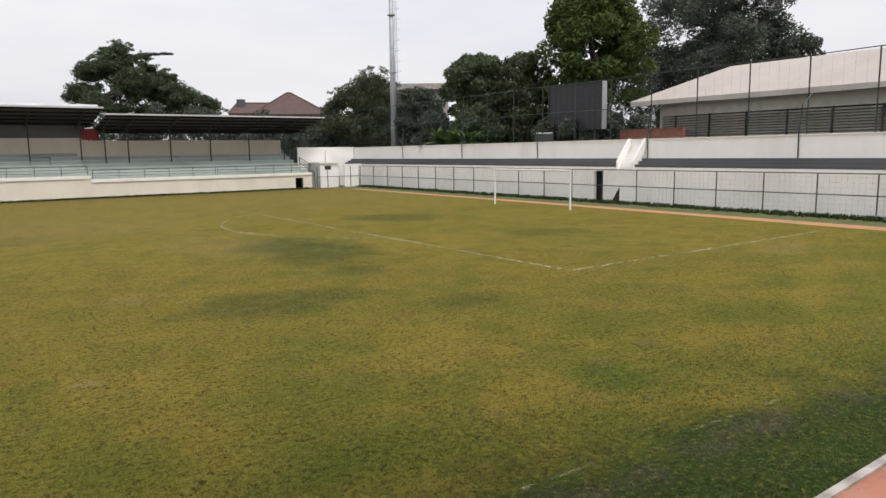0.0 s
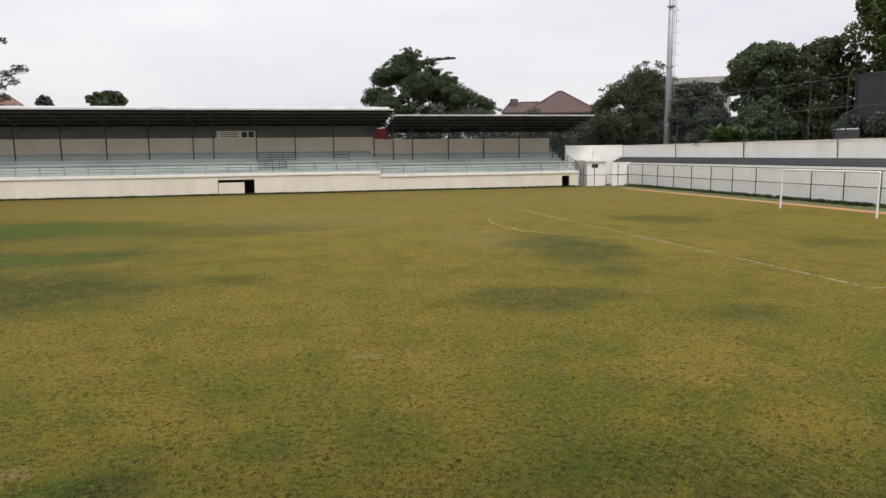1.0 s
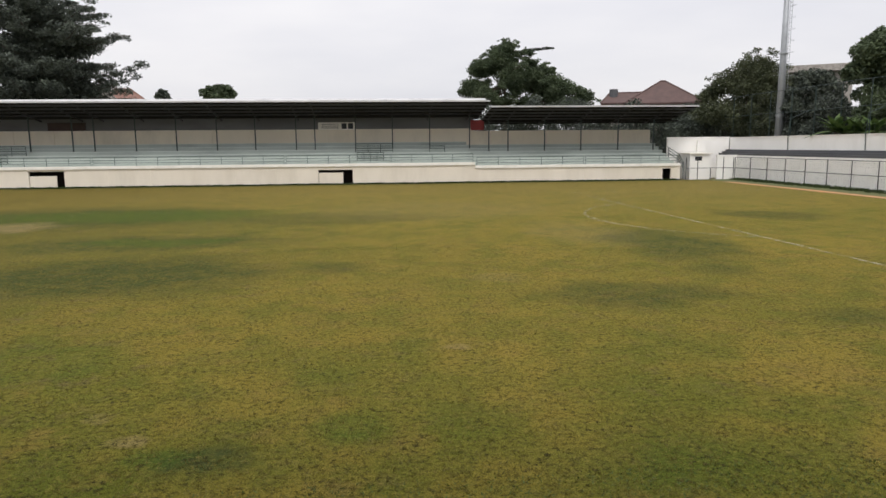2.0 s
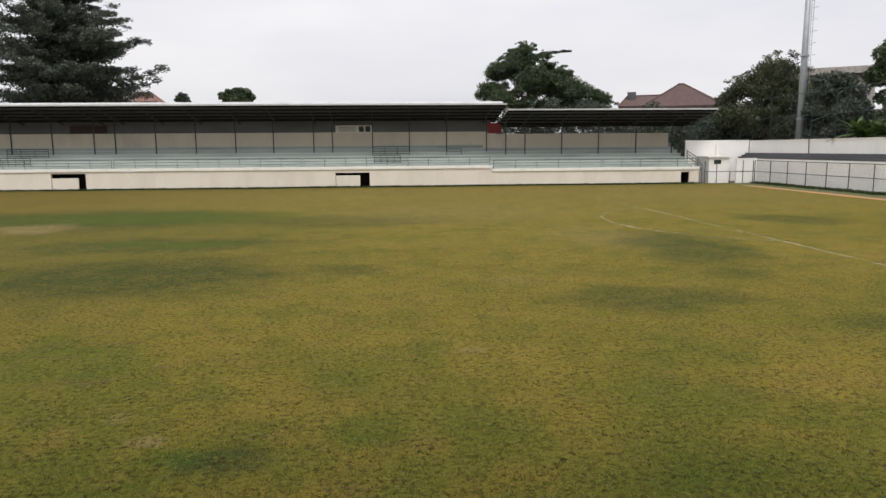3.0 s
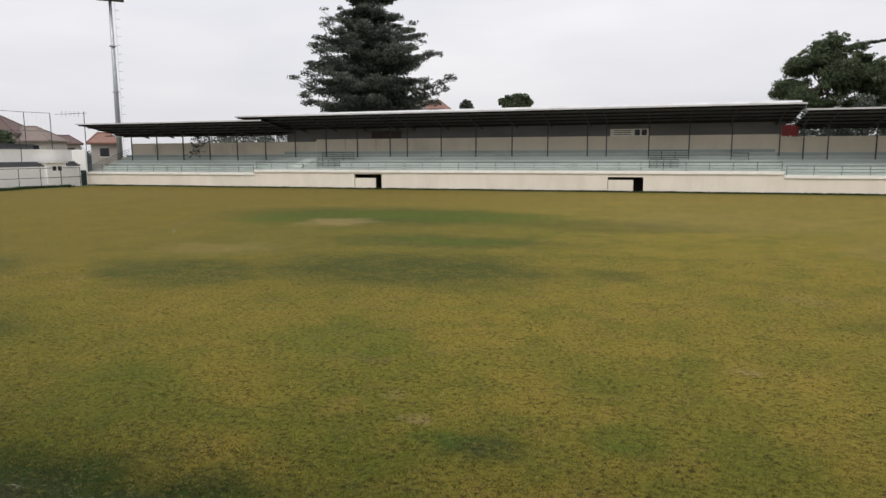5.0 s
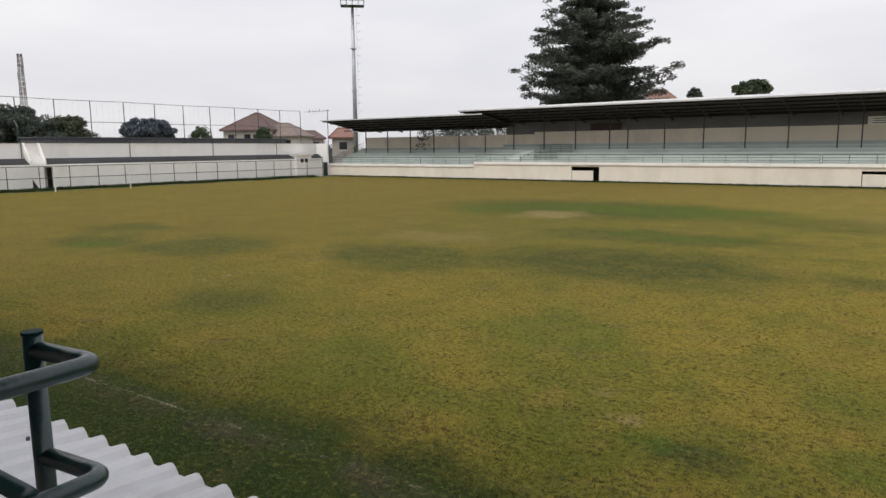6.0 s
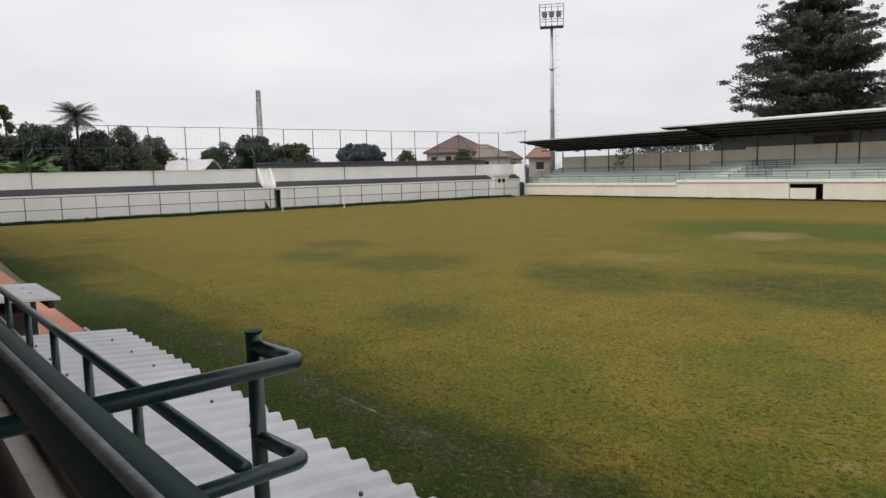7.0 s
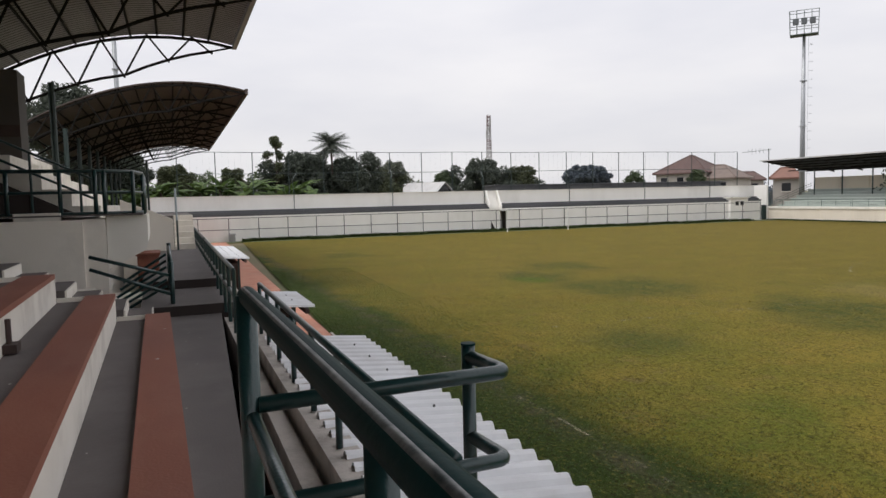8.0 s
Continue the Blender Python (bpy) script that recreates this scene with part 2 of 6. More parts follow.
    col = blend(bare, col, (0.150, 0.108, 0.052))
    # turf relief put into the colour: shaded, browner hollows between tufts, lit tops
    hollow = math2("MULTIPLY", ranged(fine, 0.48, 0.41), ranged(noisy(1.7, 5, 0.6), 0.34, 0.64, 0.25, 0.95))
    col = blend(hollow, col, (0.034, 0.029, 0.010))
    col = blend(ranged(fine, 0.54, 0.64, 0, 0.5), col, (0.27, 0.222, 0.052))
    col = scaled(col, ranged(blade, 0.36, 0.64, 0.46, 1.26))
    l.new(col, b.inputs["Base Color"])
    b.inputs["Roughness"].default_value = 0.9
    b.inputs["Specular IOR Level"].default_value = 0.05
    h = math2("ADD", fine, math2("MULTIPLY", blade, 0.4))
    bp = n.new("ShaderNodeBump")
    bp.inputs["Strength"].default_value, bp.inputs["Distance"].default_value = 0.7, 0.05
    l.new(h, bp.inputs["Height"])
    l.new(bp.outputs[0], b.inputs["Normal"])
    return m


def worn_paint(name, colour, cover):
    """Faded line paint: what is left of it lies in flecks, and the grass shows between."""
    m = mat(name, colour, 0.9, bump=0.0)
    n, l = m.node_tree.nodes, m.node_tree.links
    geo = n.new("ShaderNodeNewGeometry")
    t = n.new("ShaderNodeTexNoise")
    t.inputs["Scale"].default_value, t.inputs["Detail"].default_value, t.inputs["Roughness"].default_value = 2.2, 9.0, 0.8
    l.new(geo.outputs["Position"], t.inputs[0])
    r = n.new("ShaderNodeMapRange")
    r.inputs[1].default_value, r.inputs[2].default_value, r.inputs[4].default_value = 0.62 - 0.3 * cover, 0.75 - 0.2 * cover, 0.62
    l.new(t.outputs["Fac"], r.inputs[0])
    tr = n.new("ShaderNodeBsdfTransparent")
    mx = n.new("ShaderNodeMixShader")
    l.new(r.outputs[0], mx.inputs[0])
    l.new(tr.outputs[0], mx.inputs[1])
    l.new(n["Principled BSDF"].outputs[0], mx.inputs[2])
    l.new(mx.outputs[0], n["Material Output"].inputs[0])
    return m


GRASS = grass_mat()
EARTH = mat("bare_earth", (0.16, 0.12, 0.07), 0.95, (0.09, 0.10, 0.04), 0.08, 1.0, (0.06, 0.08, 0.025), 0.02, 0.7)
VERGE = mat("rough_verge_grass", (0.075, 0.10, 0.028), 0.95, (0.13, 0.12, 0.04), 1.2, 0.8, (0.04, 0.055, 0.015), 0.5, 0.5, 0.6, 9)
LINE = worn_paint("faded_line_paint", (0.62, 0.58, 0.42), 0.62)
LINE_FAINT = worn_paint("nearly_worn_line_paint", (0.55, 0.50, 0.33), 0.35)
DIRT = mat("orange_dirt", (0.46, 0.22, 0.095), 0.95, (0.37, 0.22, 0.10), 0.6, 1.0, (0.20, 0.17, 0.06), 0.3, 0.4)
REDPATH = mat("red_painted_concrete", (0.42, 0.17, 0.105), 0.85, (0.46, 0.24, 0.17), 1.3, 0.8, (0.22, 0.12, 0.09), 0.5, 0.5)
WHITE = mat("white_wall_paint", (0.93, 0.915, 0.88), 0.8, (0.88, 0.865, 0.83), 0.8, 0.8, (0.55, 0.54, 0.48), 0.25, 0.28, 0.1, stretch=(1, 1, 0.35))
CREAM = mat("cream_wall_paint", (0.82, 0.75, 0.64), 0.8, (0.74, 0.67, 0.56), 0.7, 0.8, (0.45, 0.40, 0.31), 0.22, 0.35, 0.1, stretch=(1, 1, 0.35))
CAP = mat("white_cap_paint", (0.88, 0.85, 0.79), 0.75, (0.78, 0.75, 0.68), 1.2, 0.7, (0.5, 0.47, 0.4), 0.6, 0.3)
BACKWALL = mat("beige_back_wall", (0.82, 0.74, 0.61), 0.85, (0.74, 0.67, 0.55), 0.5, 0.8, (0.40, 0.36, 0.30), 0.3, 0.4, stretch=(1, 1, 0.4))
TERRACE = mat("grey_green_terrace_concrete", (0.62, 0.67, 0.62), 0.85, (0.54, 0.58, 0.54), 0.6, 0.8, (0.2, 0.23, 0.21), 0.4, 0.4, stretch=(0.3, 1, 1))
SLAB = mat("dark_grey_concrete", (0.085, 0.088, 0.095), 0.8, (0.14, 0.14, 0.145), 0.5, 0.8, (0.05, 0.05, 0.055), 0.4, 0.5, stretch=(1, 0.25, 1))
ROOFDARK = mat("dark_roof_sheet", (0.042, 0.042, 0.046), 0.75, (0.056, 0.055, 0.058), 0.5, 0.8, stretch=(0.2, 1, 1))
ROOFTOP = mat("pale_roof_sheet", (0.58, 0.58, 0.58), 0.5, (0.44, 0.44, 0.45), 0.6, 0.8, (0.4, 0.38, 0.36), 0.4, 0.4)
STEEL_DK = mat("dark_green_steel", (0.018, 0.035, 0.032), 0.45, (0.03, 0.05, 0.045), 6, 0.7)
STEEL_GR = mat("grey_green_steel", (0.045, 0.075, 0.070), 0.55, (0.09, 0.12, 0.11), 3, 0.8)
POSTGREY = mat("grey_brown_post_paint", (0.06, 0.057, 0.055), 0.6)
GALV = mat("galvanised_steel", (0.42, 0.44, 0.46), 0.45, (0.33, 0.34, 0.36), 2.0, 0.8, metal=0.5)
RAIL = mat("glossy_dark_green_pipe_paint", (0.006, 0.030, 0.031), 0.28, (0.010, 0.040, 0.040), 5, 0.8, (0.08, 0.075, 0.07), 4.0, 0.2, 0.12, 60, spec=0.6)
# pale colour stands for the sky's sheen on rubbed steel
WORN_SHEEN = mat("worn_steel_with_sheen", (0.20, 0.20, 0.20), 0.4, (0.03, 0.045, 0.045), 22, 1.0, (0.004, 0.016, 0.017), 9.0, 1.0, 0.1, 60, metal=0.3)
RAILWORN = mat("worn_green_pipe_paint", (0.005, 0.026, 0.026), 0.5, (0.008, 0.034, 0.032), 6, 0.8, (0.06, 0.06, 0.055), 7.0, 0.12, 0.05, 60, spec=0.04, stretch=(0.35, 1, 1))
# near-black: the shade of passages and interiors is put into this colour
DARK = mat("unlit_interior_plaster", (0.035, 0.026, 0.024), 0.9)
GOALWHITE = mat("white_goal_paint", (0.82, 0.82, 0.80), 0.5)
CORR = mat("white_corrugated_sheet", (0.74, 0.75, 0.77), 0.5, (0.62, 0.63, 0.65), 1.6, 0.8, (0.33, 0.30, 0.28), 1.1, 0.35, 0.05, stretch=(0.5, 1, 1))
FLOORGREY = mat("grey_painted_floor", (0.115, 0.100, 0.096), 0.75, (0.09, 0.078, 0.075), 1.2, 0.8, (0.17, 0.155, 0.15), 0.9, 0.5, 0.15, 60, specks=7.0)
REDSEAT = mat("worn_red_seat_paint", (0.26, 0.088, 0.052), 0.7, (0.21, 0.075, 0.05), 1.6, 0.9, (0.34, 0.15, 0.10), 1.1, 0.55, 0.15, 60, stretch=(0.4, 1, 1), specks=4.0)
RISER = mat("off_white_riser_paint", (0.78, 0.74, 0.67), 0.8, (0.66, 0.62, 0.55), 2.0, 0.8, (0.3, 0.27, 0.24), 1.0, 0.4)
NEARWALL = mat("beige_plaster", (0.91, 0.86, 0.78), 0.85, (0.86, 0.80, 0.72), 0.6, 0.8, (0.35, 0.32, 0.28), 0.4, 0.3)
BROWNBEAM = mat("dark_brown_fascia", (0.045, 0.028, 0.024), 0.8, (0.07, 0.045, 0.04), 2, 0.8)
LEDGE = mat("weathered_ledge_concrete", (0.50, 0.46, 0.42), 0.85, (0.32, 0.29, 0.26), 3.0, 1.0, (0.10, 0.09, 0.08), 1.5, 0.6, 0.4, 25)
CANOPY_GREY = mat("grey_canopy_sheet", (0.33, 0.32, 0.31), 0.65, (0.26, 0.25, 0.24), 0.8, 0.8, (0.12, 0.11, 0.1), 0.5, 0.4, stretch=(0.3, 1, 1))
CANOPY = mat("canopy_sheet", (0.105, 0.082, 0.074), 0.8, (0.072, 0.058, 0.052), 0.8, 0.8, (0.15, 0.13, 0.12), 0.5, 0.4, stretch=(0.3, 1, 1))
TRUSS = mat("dark_truss_paint", (0.020, 0.019, 0.018), 0.8, spec=0.08)
TILE = mat("brown_roof_tile", (0.115, 0.070, 0.062), 0.8, (0.085, 0.052, 0.048), 1.5, 0.8, (0.05, 0.04, 0.04), 0.6, 0.4)
ORANGE = mat("orange_roof_tile", (0.24, 0.125, 0.095), 0.8, (0.18, 0.10, 0.08), 1.2, 0.8)
HOUSEWALL = mat("pale_house_render", (0.45, 0.42, 0.38), 0.85, (0.38, 0.35, 0.32), 0.6, 0.8, (0.25, 0.23, 0.2), 0.3, 0.4)
WINDOWDARK = mat("dark_window_glass", (0.02, 0.022, 0.026), 0.15, bump=0)
TINROOF = mat("pale_pink_grey_tin_roof", (0.46, 0.41, 0.365), 0.6, (0.41, 0.36, 0.32), 0.5, 0.8, (0.33, 0.27, 0.24), 0.15, 0.5)
LOUVRE = mat("grey_louvre_paint", (0.40, 0.385, 0.35), 0.7, (0.31, 0.30, 0.27), 1.5, 0.8)
BRICKRED = mat("red_brick_wall", (0.26, 0.11, 0.075), 0.9, (0.18, 0.08, 0.06), 4, 0.9)
SCREEN = mat("black_scoreboard_face", (0.022, 0.022, 0.026), 0.5)
NET = mat("grey_net_cord", (0.16, 0.165, 0.165), 0.8, bump=0)
BARK = mat("tree_bark", (0.085, 0.065, 0.05), 0.95, (0.05, 0.04, 0.032), 3, 0.9, bump=0.5, bump_scale=12)
MAST_RED = mat("faded_red_mast_paint", (0.20, 0.15, 0.15), 0.6)
MAST_WHITE = mat("white_mast_paint", (0.34, 0.33, 0.33), 0.6)
REDSIGN = mat("red_panel_paint", (0.22, 0.02, 0.02), 0.6)
LAMPGLASS = mat("floodlight_glass", (0.12, 0.13, 0.14), 0.2, bump=0)
LEAF_DARK = leaf_mat("dark_green_leaves", (0.044, 0.054, 0.047), (0.118, 0.138, 0.104))
LEAF_MID = leaf_mat("mid_green_leaves", (0.046, 0.066, 0.038), (0.130, 0.166, 0.086))
LEAF_LIGHT = leaf_mat("fresh_green_leaves", (0.028, 0.050, 0.014), (0.130, 0.170, 0.045))
LEAF_OLIVE = leaf_mat("olive_green_leaves", (0.042, 0.052, 0.030), (0.125, 0.140, 0.072))
LEAF_GREY = leaf_mat("grey_green_leaves", (0.07, 0.08, 0.065), (0.16, 0.175, 0.13))
# distance haze is put into the colour of these leaves
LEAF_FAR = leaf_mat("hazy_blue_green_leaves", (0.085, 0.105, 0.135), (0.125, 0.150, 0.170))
LEAF_BANANA = leaf_mat("banana_green_leaves", (0.035, 0.07, 0.02), (0.13, 0.19, 0.055))
TINRIB = mat('dark_canopy_groove', (0.085, 0.08, 0.075), 0.8)
BOARDGREY = mat('dull_grey_board', (0.16, 0.16, 0.165), 0.8, (0.11, 0.11, 0.115), 0.5, 0.8, (0.07, 0.065, 0.065), 0.3, 0.5, stretch=(0.4, 1, 1))
TUFT = leaf_mat("short_grass_blades", (0.095, 0.085, 0.018), (0.20, 0.165, 0.036), 0.5)
VERGEBLADE = leaf_mat("dark_verge_grass_blades", (0.045, 0.075, 0.016), (0.095, 0.135, 0.032), 0.8)
WEED = leaf_mat("weed_leaves", (0.02, 0.04, 0.01), (0.07, 0.10, 0.03), 2.0)


# ---- mesh builders ----
class Shape:
    """Vertices and faces of one mesh."""

    def __init__(self):
        self.v, self.f = [], []

    def poly(self, points):
        k = len(self.v)
        self.v += [tuple(p) for p in points]
        self.f.append(tuple(range(k, k + len(points))))
        return self

    def box(self, x0, x1, y0, y1, z0, z1):
        k = len(self.v)
        self.v += [(x, y, z) for z in (z0, z1) for y in (y0, y1) for x in (x0, x1)]
        self.f += [tuple(k + i for i in q) for q in ((0, 2, 3, 1), (4, 5, 7, 6), (0, 1, 5, 4), (2, 6, 7, 3), (0, 4, 6, 2), (1, 3, 7, 5))]
        return self

    def prism(self, outline, axis, a, b):
        """An outline in the plane across axis, drawn out from a to b along it."""
        k, n = len(self.v), len(outline)
        for w in (a, b):
            for p, q in outline:
                self.v.append({"x": (w, p, q), "y": (p, w, q), "z": (p, q, w)}[axis])
        self.f += [tuple(range(k, k + n))[::-1], tuple(range(k + n, k + 2 * n))]
        self.f += [(k + i, k + (i + 1) % n, k + n + (i + 1) % n, k + n + i) for i in range(n)]
        return self

    def tube(self, points, r, n=8, r_end=None):
        """A round pipe along points, with closed ends."""
        pts = [Vector(p) for p in points]
        k0, m = len(self.v), len(pts)
        side = None
        for i, p in enumerate(pts):
            d = (pts[min(i + 1, m - 1)] - pts[max(i - 1, 0)]).normalized()
            if side is None:
                side = d.orthogonal().normalized()
            side = (side - d * side.dot(d)).normalized()
            up = d.cross(side)
            rad = r if r_end is None else r + (r_end - r) * i / (m - 1)
            for j in range(n):
                a = 2 * math.pi * j / n
                self.v.append(tuple(p + rad * (math.cos(a) * side + math.sin(a) * up)))
        for i in range(m - 1):
            for j in range(n):
                a, b = k0 + i * n + j, k0 + i * n + (j + 1) % n
                self.f.append((a, b, b + n, a + n))
        self.f += [tuple(range(k0, k0 + n))[::-1], tuple(range(k0 + (m - 1) * n, k0 + m * n))]
        return self

    def mesh(self, name, material, smooth=False):
        me = bpy.data.meshes.new(name)
        me.from_pydata(self.v, [], self.f)
        bm = bmesh.new()
        bm.from_mesh(me)
        if len(self.f) < 20000:
            bmesh.ops.recalc_face_normals(bm, faces=bm.faces)
        bm.to_mesh(me)
        bm.free()
        me.materials.append(material)
        if smooth:
            me.polygons.foreach_set("use_smooth", [True] * len(me.polygons))
        me.update()
        return me


def thing(name, label, category, place=(0, 0, 0), turn=0.0, group="", kind=""):
    ob = new(name)
    ob.matrix_world = pose(*place, 0, 0, turn)
    ob.empty_display_size = 0.2
    return tagged(ob, label, category, group, kind)


def solid(name, shape, material, label, category, place=(0, 0, 0), turn=0.0, group="", kind="", smooth=False):
    ob = new(name, shape.mesh(name, material, smooth))
    ob.matrix_world = pose(*place, 0, 0, turn)
    return tagged(ob, label, category, group, kind)


def part(name, shape, material, parent, label="", smooth=False, at=None, kind=""):
    ob = new(name, shape if isinstance(shape, bpy.types.Mesh) else shape.mesh(name, material, smooth))
    ob.parent = parent
    if at is not None:
        ob.matrix_basis = at
    if label:
        ob["label"] = label
    if kind:
        ob["kind"] = kind
    return ob


def polar(az, far, z=0.0):
    a = radians(az)
    return (far * math.sin(a), far * math.cos(a), z)


def height(el, far):
    return EYE + far * math.tan(radians(el))


rnd = random.Random(7)

# ---- ground and pitch ----
solid("ground", Shape().poly([(-2500, -2500, -0.06), (2500, -2500, -0.06), (2500, 2500, -0.06), (-2500, 2500, -0.06)]), EARTH,
      "bare earth and scrub ground round the stadium", "ground", kind="structure")
sh = Shape()
for i in range(54):
    for j in range(34):
        x0, y0 = -69.5 + i * 106.8 / 54, 3.0 + j * 66.2 / 34
        x1, y1 = x0 + 106.8 / 54, y0 + 66.2 / 34
        sh.poly([(x0, y0, 0), (x1, y0, 0), (x1, y1, 0), (x0, y1, 0)])
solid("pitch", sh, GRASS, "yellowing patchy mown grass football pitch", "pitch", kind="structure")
solid("verge", Shape().box(34.05, 37.4, 2.5, 69.2, -0.05, 0.012), VERGE, "rough green grass verge below the end wall", "verge", kind="structure")
solid("verge", Shape().box(-69.7, -67.6, 0.0, 69.2, -0.05, 0.012), VERGE, "rough green grass verge below the end wall", "verge", kind="structure")
solid("road", Shape().prism([(32.5, 4.0), (34.05, 4.0), (34.3, 30.0), (34.45, 64.5), (33.6, 64.5), (33.3, 38.0), (32.9, 20.0)], "z", -0.05, 0.015), DIRT,
      "orange bare dirt strip beside the pitch", "dirt track", kind="structure")
solid("pavement", Shape().prism([(37.0, 2.6), (37.0, 0.2), (-69.0, -2.6), (-69.0, 1.5), (-49.5, 2.15), (-18.8, 2.98), (8.0, 3.22), (20, 3.3)], "z", -0.05, 0.02),
      REDPATH, "faded red painted concrete path beside the pitch", "path", kind="structure")
solid("kerb", Shape().prism([(20, 3.3), (8.0, 3.22), (-18.8, 2.98), (-18.8, 3.06), (8.0, 3.32), (20, 3.4)], "z", -0.05, 0.05), LEDGE,
      "pale concrete kerb along the red path", "kerb", kind="structure")

GX_R, GX_L, MID_X, MID_Y = 31.0, -66.6, -17.0, 33.9


def stripe(points, width=0.12, material=LINE, label="faded white line painted on the grass"):
    s = Shape()
    for (xa, ya), (xb, yb) in zip(points[:-1], points[1:]):
        d = Vector((xb - xa, yb - ya)).normalized()
        nx, ny = -d.y * width / 2, d.x * width / 2
        s.poly([(xa + nx, ya + ny, 0.005), (xa - nx, ya - ny, 0.005), (xb - nx, yb - ny, 0.005), (xb + nx, yb + ny, 0.005)])
    return solid("line_marking", s, material, label, "line marking", kind="structure")


def arc(cx, cy, r, a0, a1, n=24):
    return [(cx + r * math.cos(radians(a0 + (a1 - a0) * i / n)), cy + r * math.sin(radians(a0 + (a1 - a0) * i / n))) for i in range(n + 1)]


for gx, s in ((GX_R, -1), (GX_L, 1)):
    bx = 15.3 if s < 0 else -50.2
    stripe([(gx, 14.9), (bx, 14.9), (bx, 52.7), (gx, 52.7)], 0.13, LINE if s < 0 else LINE_FAINT)
    stripe([(gx, 25.0), (gx + 5.5 * s, 25.0), (gx + 5.5 * s, 42.8), (gx, 42.8)], 0.10, LINE_FAINT)
    cx = bx - s * 5.2
    stripe(arc(cx, MID_Y, 9.6, 123 if s < 0 else -57, 237 if s < 0 else 57), 0.13, LINE if s < 0 else LINE_FAINT)
    stripe([(gx, 5.4), (gx, 62.6)], 0.11, LINE_FAINT)
stripe([(MID_X, 5.4), (MID_X, 62.6)], 0.13, LINE_FAINT)
stripe(arc(MID_X, MID_Y, 8.7, 0, 360, 48), 0.14, LINE_FAINT)
stripe([(GX_L, 2.9), (-22.0, 4.65), (-10.0, 5.3), (-4.0, 5.5), (4.0, 5.4), (12.0, 5.0), (GX_R, 4.6)], 0.06, LINE_FAINT)
stripe([(GX_L, 62.6), (GX_R, 62.6)], 0.11, LINE_FAINT)


def goal(x, s):
    g = thing("football_goal", "white painted steel football goal without a net", "goal", (x, MID_Y, 0), group="football goals")
    for y in (-3.66, 3.66):
        part("post", Shape().tube([(0, y, -0.02), (0, y, 2.44)], 0.06, 12), GOALWHITE, g, smooth=False)
    part("crossbar", Shape().tube([(0, -3.72, 2.44), (0, 3.72, 2.44)], 0.06, 12), GOALWHITE, g)
    return g


goal(GX_R, -1)
goal(GX_L, 1)


# ---- end terraces with their walls and tall net fences ----
def end_terrace(xw, s, wall_no, y0, y1, joints, top, stair_y, first_low, first_tall, low_step, tall_step, door, foot, y_wall, y_net):
    """xw: the lower wall's face; s: which way is out of the ground; door: opening beside the stair; foot: span of its
    dark shade slab; y_wall, y_net: ends of lower wall and net.
    """
    X = lambda d: xw + s * d

    def slab(shape, da, db, ya, yb, za, zb):
        a, b = sorted((X(da), X(db)))
        return shape.box(a, b, ya, yb, za, zb)

    BACK = 1.22
    w = solid("wall_%s_lower" % wall_no, slab(slab(slab(Shape(), 0, 0.25, y0, door[0], 0, 2.48), 0, 0.25, door[1], y_wall, 0, 2.48), 0, 0.25, *door, 2.2, 2.48),
              WHITE, "white painted lower wall with water stains and a dark opening", "wall", kind="structure")
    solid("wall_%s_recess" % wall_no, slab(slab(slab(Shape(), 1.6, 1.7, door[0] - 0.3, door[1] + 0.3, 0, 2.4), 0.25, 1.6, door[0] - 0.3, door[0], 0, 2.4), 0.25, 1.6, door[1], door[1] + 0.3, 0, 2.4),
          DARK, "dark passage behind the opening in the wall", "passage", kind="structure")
    t = thing("terrace", "dark grey concrete seating terrace below a white wall", "terrace", kind="structure")
    t.name = "terrace_%s" % wall_no
    for k in range(3):
        for a, b in ((y0, stair_y - 0.6), (stair_y + 0.9, y1)):
            part("step", slab(Shape(), 0.38 * k, BACK, a, b, 2.49 + 0.19 * k, 2.49 + 0.19 * (k + 1) - 0.004), SLAB, t)
    edges = [y0] + [j for j in joints if y0 < j < y1] + [y1]
    wu = thing("wall_%s_upper" % wall_no, "white painted upper wall in long panels with stained joints", "wall", kind="structure")
    for a, b in zip(edges[:-1], edges[1:]):
        part("panel", slab(Shape(), BACK + 0.004, BACK + 0.22, a + 0.015, b - 0.015, 0.0, top), WHITE, wu)
        part("panel_cap", slab(Shape(), BACK - 0.05, BACK + 0.28, a + 0.01, b - 0.01, top, top + 0.07), CAP, wu, "thin rounded white cap")
    # stair with sloping white flanks
    st = thing("terrace_stair", "white painted concrete stair with sloping flank walls", "stair", group="terrace stairs")
    for k in range(6):
        part("tread", slab(Shape(), 0.1 + 0.18 * k, BACK, stair_y - 0.45, stair_y + 0.75, 2.49 + 0.19 * k, 2.49 + 0.19 * (k + 1) - 0.003), WHITE, st)
    for dy in (-0.6, 0.76):
        ol = [(X(-0.12), 2.3), (X(0.12), 2.3), (X(BACK + 0.1), top - 0.25), (X(BACK + 0.1), top + 0.1), (X(BACK - 0.15), top + 0.1), (X(-0.12), 2.85)]
        part("flank", Shape().prism(ol, "y", stair_y + dy, stair_y + dy + 0.14), WHITE, st)
    # thin dark slab on the wall stands in for shade under the stair
    part("foot_shade_slab", Shape().prism([(foot[0], 0.0), (foot[1], 0.0), (foot[0], 1.15)], "x", min(X(-0.004), X(0.0)), max(X(-0.004), X(0.0))), DARK, st, "thin dark slab standing for the shaded recess under the stair")
    # low fence on the ground in front of the wall
    f = thing("low_fence", "dark steel post and rail fence before the white wall", "fence", group="low fences")
    y = first_low
    ys = []
    while y < y_wall - 0.3:
        ys.append(y)
